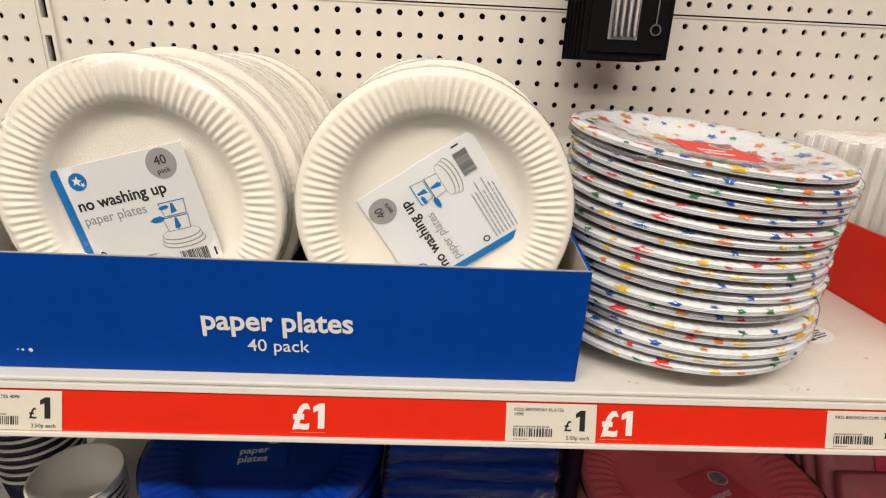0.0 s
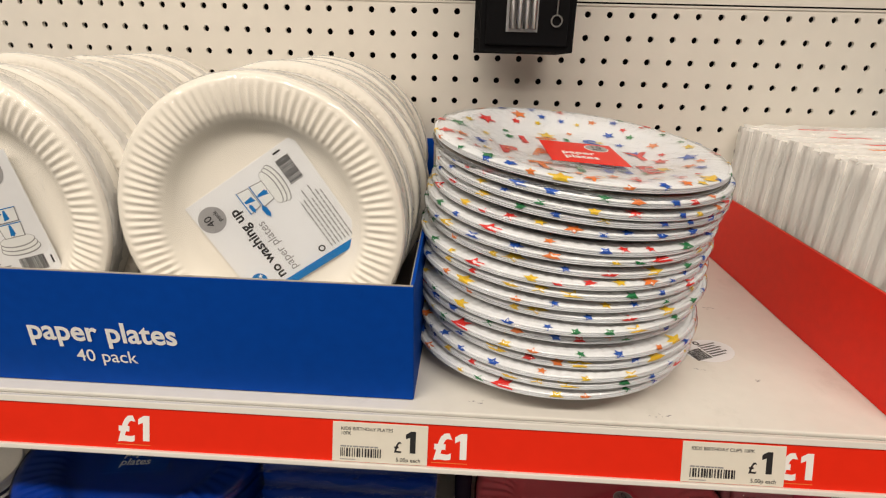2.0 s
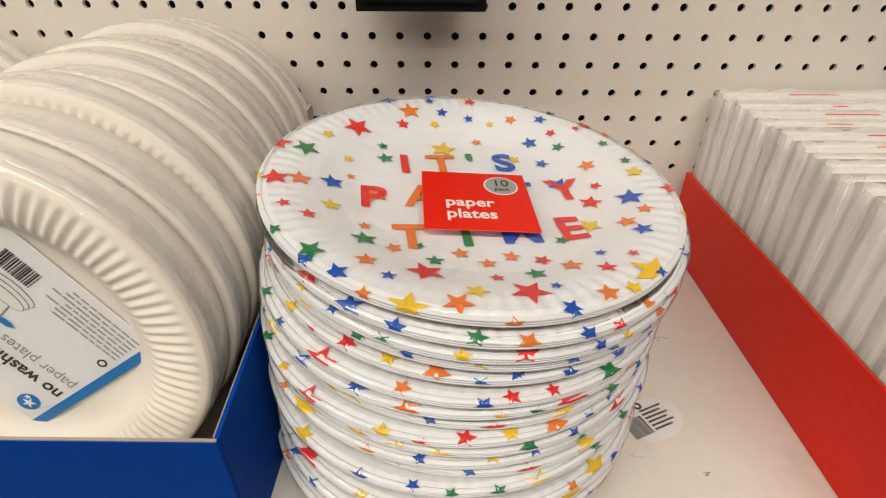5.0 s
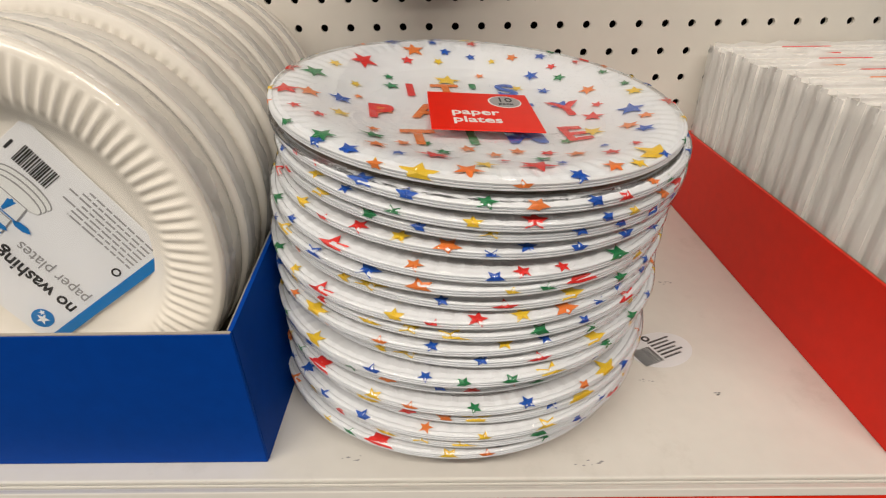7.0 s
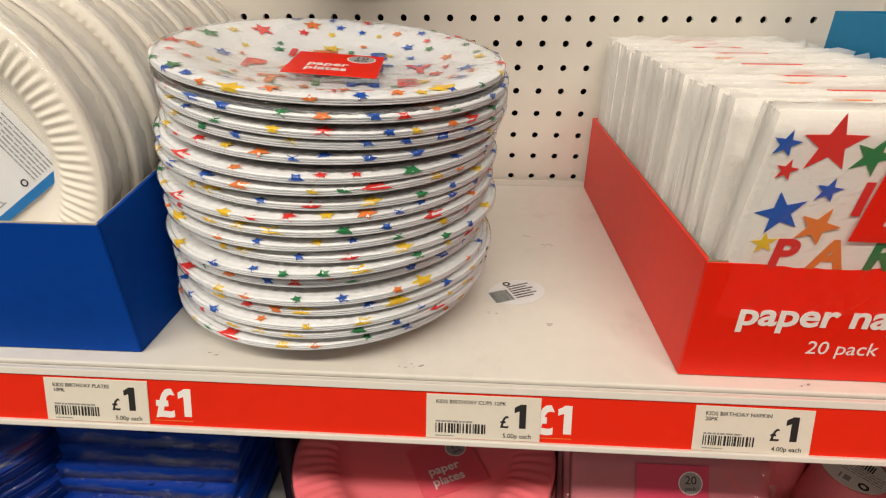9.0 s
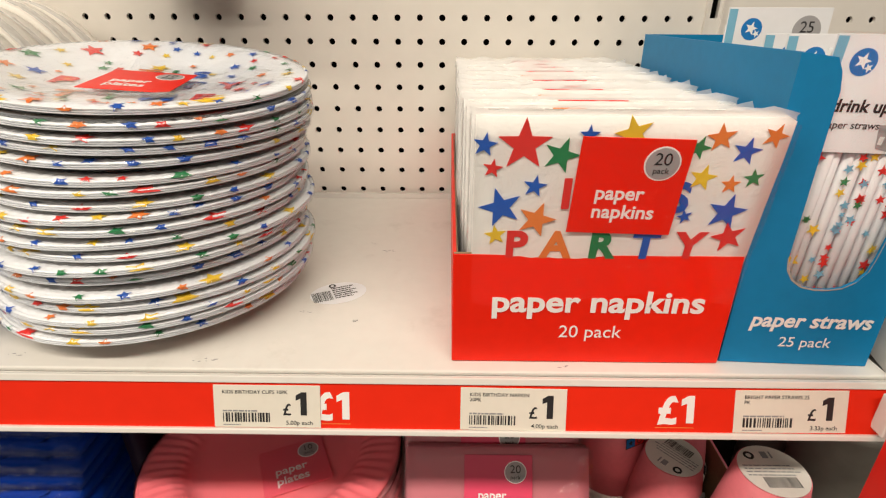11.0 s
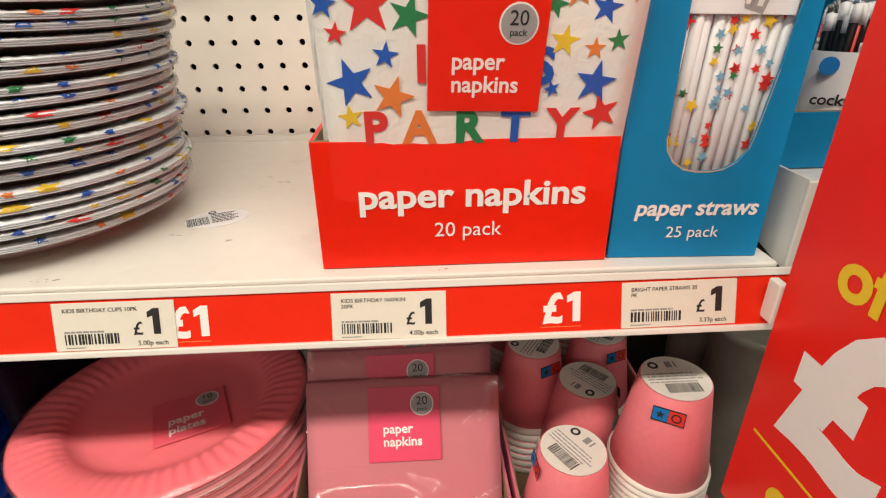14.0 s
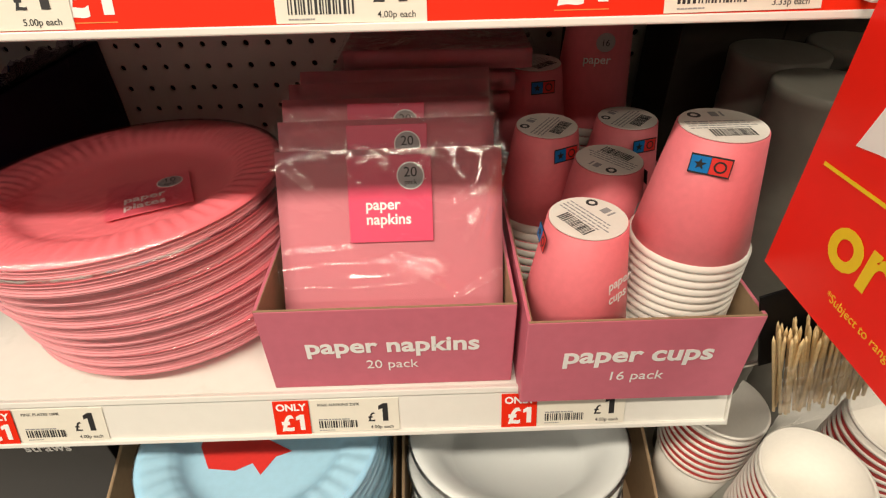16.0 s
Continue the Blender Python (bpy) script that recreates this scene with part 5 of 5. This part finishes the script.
# leaning packs in the pink tray, then a flat pile behind them
LEAN = [(0.5060, 0.3805, 0.9660, 62), (0.5035, 0.4120, 0.9760, 61), (0.5010, 0.4370, 0.9835, 60), (0.503, 0.4620, 0.9885, 58), (0.507, 0.488, 0.9905, 57)]
for i, (x, y, z, tilt) in enumerate(LEAN):
    plain_pack("pink_napkin_pack", pose(x, y, z, tilt, 0, (0, 0.6, -1.0, 0.8, 0)[i]), i % 3, PINKPALE, "pink napkin packs", PINKHOT if i < 3 else None, i == 0)
for i in range(10):
    plain_pack("pink_napkin_pack", pose(0.512 + 0.035 * max(0, i - 6) / 3 + 0.003 * math.sin(i * 2.1), 0.610 - 0.004 * math.cos(i), 0.8960 + 0.0192 * i, 0, 0, 1.5 * math.sin(i * 1.3)), i % 3, PINKPALE, "pink napkin packs")
for i in range(10):
    plain_pack("blue_napkin_pack", pose(0.043 - 0.0022 * (10 - i) + 0.003 * math.sin(i * 1.9), 0.492 - 0.0045 * (9 - i) * 0.8, 0.8930 + 0.0186 * i, 0, 0, 1.2 * math.sin(i * 2.3)), i % 3, BLUEDARK, "blue napkin packs")
purple = material("dark_purple_card", (0.012, 0.006, 0.018), 0.6, 0.1, 30, 0.1, spec=0.1)
for i in range(4):
    ex = thing("purple_napkin_pack", pose(0.150, 0.520 + 0.03 * i, 0.9695, 90, 0, 90), "dark purple napkins in crumpled film, standing on edge", "paper napkins", "purple napkin packs")
    part("napkin_block", plain_meshes[i % 3].copy(), purple, ex)
    part("film_edge", crimp(0.160, 0.02, 60 + i, 0.006), DARKFILM, ex, "", pose(0, 0.08, 0.0)).visible_shadow = False


# ---- paper cups ----
CUPWHITE = material("white_cup_paper", (0.80, 0.77, 0.72), 0.5, 0.03, 60, 0.05)
cup_h, cup_b, cup_r = 0.087, 0.0268, 0.0392


def cup_meshes(mat):
    wall = lathe("cup_wall", [(cup_b - 0.004, cup_h - 0.0065), (cup_b - 0.0012, cup_h - 0.0060), (cup_b - 0.001, cup_h), (cup_b, cup_h - 0.0004), (cup_r, 0.004), (cup_r - 0.001, 0.003)], 56)
    wall.materials.append(mat)
    rim = lathe("cup_rim", [(cup_r - 0.0012, 0.0005), (cup_r + 0.0004, -0.0002), (cup_r + 0.0017, 0.0012), (cup_r + 0.0017, 0.0030), (cup_r + 0.0003, 0.0042), (cup_r - 0.0006, 0.0046)], 56)
    rim.materials.append(CUPWHITE)
    return wall, rim


pink_wall, cup_rim = cup_meshes(PINK)


def pink_cups(x, y, top, n, spin, z0=0.8863, h=cup_h):
    """An upside-down sleeve of nested cups with a round label on its end."""
    c = thing("cup_sleeve", pose(x, y, z0, 0, 0, spin), "upside-down sleeve of pink paper cups with a barcode label", "paper cups", "pink cup sleeves")
    lift = top - z0 - h
    fill = Matrix.Diagonal((1, 1, 0.92 * lift / max(n - 1, 1) / 0.0048, 1))
    for i in range(n):
        part("cup_rim", cup_rim, CUPWHITE, c, "", pose(0, 0, 0.0008 + lift * i / max(n - 1, 1)) @ fill)
        if i < n - 1 and i > 0:
            part("cup_edge", lathe("cup_edge", [(cup_r - 0.0012, 0.0), (cup_r + 0.0006, -0.001)], 40), PINK, c, "", pose(0, 0, lift * i / (n - 1)))
    part("cup_wall", pink_wall, PINK, c, "", pose(0, 0, lift) @ Matrix.Diagonal((1, 1, h / cup_h, 1)))
    part("label_disc", prism([disc(0, 0, cup_b - 0.001, 40)], 0.0006), CUPWHITE, c, "round white barcode label", pose(0, 0, lift + h + 0.0002))
    lab = blank(c, "label_print", pose(0, 0, lift + h + 0.0009))
    flat(lab, "barcode", bars(-0.012, -0.017, 0.026, 0.010, 5), INK, 0, 0.0001)
    flat(lab, "small_print", lines(-0.022, 0.004, 0.043, 4, 0.0032, 0.0011, 9), GREYINK, 0, 0.0001)
    flat(lab, "recycling_mark", ring_shape(-0.012, 0.015, 0.0022, 0.0042, 16), INK, 0, 0.0001)
    flat(lab, "food_mark", [rect(-0.002, 0.012, 0.003, 0.019), rect(0.005, 0.012, 0.0065, 0.019)], GREYINK, 0, 0.0001)
    sq = blank(c, "warning_print", pose(0, 0, lift + h - 0.0140) @ pose(0, 0, 0, 0, 0, -30) @ pose(0, -0.0291, 0, 81.4, 0, 0) @ Matrix.Diagonal((0.86, 0.86, 1, 1)))
    flat(sq, "warning_square", [rect(-0.0135, -0.007, 0.0135, 0.007)], INK, 0.0003, 0.0001)
    flat(sq, "warning_square", [rect(-0.0128, -0.0058, -0.0004, 0.0058)], BLUEINK, 0.0005, 0.0001)
    flat(sq, "warning_square", [rect(0.0, -0.0058, 0.0128, 0.0058)], STAR_RED, 0.0005, 0.0001)
    flat(sq, "warning_mark", ring_shape(0.0064, 0, 0.0030, 0.0042, 16) + [star(-0.0066, 0.0, 0.0042)], INK, 0.0007, 0.0001)
    return c


def grey_mark(c, z, turn):
    """Round pack-count print on the side of a cup."""
    g = blank(c, "print", pose(0, 0, z) @ pose(0, 0, 0, 0, 0, turn) @ pose(0, -0.0329, 0, 81.4, 0, 0))
    flat(g, "pack_disc", [disc(0, 0, 0.0095)], GREYDISC, 0.0003, 0.0001)
    words(g, "16", 0, -0.002, 0.008, INK, 0.0, z=0.0005)


front_cup = pink_cups(0.6410, 0.3480, 1.0190, 6, -60)
pr = blank(front_cup, "print", pose(0, 0, 0.093) @ pose(0, 0, 0, 0, 0, 98) @ pose(0, -0.0330, 0, 81.4, 0, 0))
words(pr, "paper", 0, 0.003, 0.0105, PRINTWHITE, 0.015, z=0.0004)
words(pr, "cups", -0.002, -0.008, 0.0105, PRINTWHITE, 0.015, z=0.0004)
pink_cups(0.7180, 0.3580, 1.0780, 17, 0)
grey_mark(pink_cups(0.6780, 0.4300, 1.0190, 6, 130), 0.098, -85)
pink_cups(0.6370, 0.4800, 1.0270, 7, 55)
pink_cups(0.7150, 0.5050, 1.0210, 7, 48)
pink_cups(0.6380, 0.5680, 1.0530, 10, 40)
tall = pink_cups(0.7030, 0.5900, 1.1320, 11, 20, h=0.150)
tb = blank(tall, "print", pose(0, 0, 0.165) @ pose(0, 0, 0, 0, 0, -30) @ pose(0, -0.0345, 0, 85, 0, 0))
flat(tb, "pack_disc", [disc(0.004, 0.022, 0.0085)], GREYDISC, 0.0003, 0.0001)
words(tb, "16", 0.004, 0.019, 0.008, INK, 0.0, z=0.0005)
words(tb, "paper", -0.002, 0.003, 0.011, PRINTWHITE, 0.015, z=0.0004)


def open_cups(x, y, z, n, mat, label, group, m=None, lean=(0, 0), step=0.009):
    """Upright nested cups, mouth up."""
    c = thing("cup_stack", pose(x, y, z, lean[0], lean[1], 0), label, "paper cups", group)
    R, r, h = 0.041, 0.029, 0.095
    for i in range(n):
        q = pose(0, 0, step * i)
        w = lathe("cup_wall", [(r - 0.001, 0.001), (r, 0.0), (R, h), (R - 0.0008, h), (r - 0.0006, 0.004), (0, 0.004)], 48) if i == n - 1 or i == 0 else lathe("cup_wall", [(R - 0.0018, h - 0.02), (R, h - 0.001)], 48)
        part("cup_wall", w, mat if 0 < i < n - 1 or mat is DARKBLUE and i == 0 else CUPWHITE, c, "", q)
        part("cup_rim", lathe("cup_rim", [(R - 0.0006, h - 0.001), (R + 0.0016, h - 0.0012), (R + 0.0018, h + 0.0012), (R + 0.0002, h + 0.0020), (R - 0.001, h + 0.0006)], 48), CUPWHITE, c, "", q)
    return c


DARKBLUE = material("dark_blue_cup_paper", (0.006, 0.010, 0.035), 0.45, 0.08, 40, 0.05)
open_cups(-0.3660, 0.4300, 0.8843, 5, DARKBLUE, "nested paper cups with navy sides and white rims", "navy cup stacks", lean=(3, 2), step=0.0085)
open_cups(-0.4440, 0.4850, 0.8843, 9, DARKBLUE, "nested paper cups with navy sides and white rims", "navy cup stacks", step=0.0105)
open_cups(-0.320, 0.56, 0.8843, 7, DARKBLUE, "nested paper cups with navy sides and white rims", "navy cup stacks")

# ---- base shelf: light blue plates, foam bowls, white cups and skewers ----
carton("carton", "open brown carton of light blue party plates", 0.196, 0.490, 0.235, 0.53, 0.6202, 0.03, 0.160, BROWN, BROWN, category="carton")
carton("carton", "open brown carton of white foam bowls", 0.496, 0.755, 0.235, 0.53, 0.6202, 0.03, 0.160, BROWN, BROWN, category="carton")
lb_last = coloured_stack("light_blue_plate_pack", "light blue party plates with a red printed character shape", LIGHTBLUE, [pose(0.374 + 0.003 * math.sin(i), 0.400 - 0.005 * i, 0.6380 + 0.0136 * i, -0.4 * i, 0.3 * i, 20 * i if i < 10 else 0) for i in range(11)], 0.108, 0.0115, 5, "light blue plate packs", 9, 40)
flat(lb_last, "printed_patch", [[(x / 1000, y / 1000) for x, y in ((-62, 2), (-54, -26), (-36, -46), (-12, -44), (0, -34), (12, -44), (18, -24), (30, -16), (4, -8), (6, 8), (-22, 18), (-46, 16))]], STAR_RED, 0.0006, 0.0002, pose(0.0, 0.012, 0, 0, 0, -10))
bowl = lathe("bowl", [(0, -0.036), (0.060, -0.036), (0.068, -0.034), (0.090, -0.012), (0.104, -0.003), (0.1065, -0.0005), (0.105, 0.001), (0.098, 0.0), (0.080, -0.010), (0.064, -0.030), (0, -0.031)], 72)
bowl.materials.append(FOAM)
bowl_film = lathe("film", [(0, 0.003), (0.080, 0.004), (0.104, 0.0045), (0.1085, 0.001), (0.108, -0.004), (0.092, -0.014)], 72)
bowl_film.materials.append(SMOOTHFILM)
for i in range(4):
    b = thing("foam_bowl_pack", pose(0.6105 + 0.003 * (i % 2), 0.352 + 0.006 * i, 0.6600 + 0.0320 * i, -14, 0, 0) @ pose(0, 0, 0, 0, 0, 30 * i), "white foam bowls wrapped in clear film, in a carton", "foam bowls", "foam bowl packs")
    part("bowl", bowl, FOAM, b)
    part("film", bowl_film, SMOOTHFILM, b, "clear wrapping film")

side_shelf, side_rail = shelf(0.775, 1.6, 0.612, 0.235, PAINT, "white steel shelf of the neighbouring bay, with cups")
REDCUP = material("red_striped_cup", (0.55, 0.05, 0.05), 0.5, 0.05, 40, 0.05)
open_cups(0.8480, 0.302, 0.6128, 12, REDCUP, "nested white paper cups with red edges", "white cup stacks", lean=(6, -2))
open_cups(0.9420, 0.345, 0.6128, 11, REDCUP, "nested white paper cups with red edges", "white cup stacks", lean=(4, 3))
open_cups(0.8060, 0.375, 0.6128, 9, REDCUP, "nested white paper cups with red edges", "white cup stacks", lean=(0, 3))
sk = thing("skewer_pack", pose(0.851, 0.318, 0.8600, 8, -22, 0), "hanging bag of bamboo skewers under a black card", "skewers")
stick = lathe("skewer", [(0, 0), (0.0013, 0.0006), (0.0013, 0.108), (0, 0.116)], 6)
stick.materials.append(BAMBOO)
rn = random.Random(66)
for i in range(105):
    part("skewer", stick, BAMBOO, sk, "", pose(-0.042 + 0.0008 * i + rn.uniform(-0.001, 0.001), rn.uniform(-0.008, 0.008), rn.uniform(0, 0.006), rn.uniform(-3, 3), rn.uniform(-3, 3), 0))
part("header_card", slab(-0.050, 0.045, 0.010, 0.0115, 0.060, 0.150, 0.0005), BLACKPLASTIC, sk, "black header card")
part("hook_wire", slab(-0.062, -0.030, 0.0116, 0.0136, 0.060, 0.063), STEEL, sk)
bag = film_sheet(0.094, 0.100, 0.018, 14, 0.0012)
bag.materials.append(FILM)
part("film", bag, FILM, sk, "clear bag film", pose(-0.001, -0.006, 0.052, 90, 0, 0))

BLACKCARD = material("black_printed_card", (0.010, 0.009, 0.011), 0.45, 0.1, 20, 0.05, spec=0.2)
black_box = thing("display_box", pose(0.010, 0.385, 0.6203), "black card box of paper straws with white lettering", "display box")
part("body", slab(0, 0.178, 0, 0.16, 0, 0.165, 0.001), BLACKCARD, black_box)
part("lid_edge", slab(0.002, 0.176, -0.0010, -0.0003, 0.158, 0.164), REDCUP, black_box, "dark red edge")
words(black_box, "paper", 0.092, 0.119, 0.0185, PRINTWHITE, 0.015, "LEFT", base=UP)
words(black_box, "straws", 0.092, 0.101, 0.0185, PRINTWHITE, 0.015, "LEFT", base=UP)

# Added near-black boxes: their colour stands in for the shade behind the goods.
SHADOWCARD = material("back_shade_card", (0.035, 0.028, 0.022), 0.6, 0.15, 20, 0.1, spec=0.15)
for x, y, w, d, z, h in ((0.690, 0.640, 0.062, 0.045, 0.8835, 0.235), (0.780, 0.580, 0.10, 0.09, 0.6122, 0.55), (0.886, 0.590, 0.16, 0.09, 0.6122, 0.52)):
    bx = thing("carton", pose(x, y, z), "added near-black box standing in for shade at the back", "carton", "dark cartons")
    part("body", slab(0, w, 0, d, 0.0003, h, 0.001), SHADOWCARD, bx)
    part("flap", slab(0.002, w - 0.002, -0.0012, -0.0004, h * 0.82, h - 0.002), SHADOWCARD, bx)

# tumblers deep in the neighbouring bay
GREYPLASTIC = material("dim_grey_plastic", (0.15, 0.145, 0.125), 0.4, 0.12, 20, 0.05, spec=0.4)
tumbler = lathe("tumbler", [(0.0, 0.0), (0.028, 0.0), (0.0295, 0.002)] + [(0.0300 + 0.0085 * k / 26 + (0.0012 if j else 0), 0.004 + 0.0175 * k + (0.0135 if j else 0)) for k in range(26) for j in (0, 1)] + [(0.0395, 0.462), (0.036, 0.463), (0.0, 0.458)], 40)
tumbler.materials.append(GREYPLASTIC)
for x, y in ((0.832, 0.430), (0.912, 0.450), (0.838, 0.512), (0.918, 0.530)):
    t = thing("tumbler_column", pose(x, y, 0.6125), "tall column of nested grey plastic tumblers", "tumblers", "grey tumblers")
    part("tumbler", tumbler, GREYPLASTIC, t)
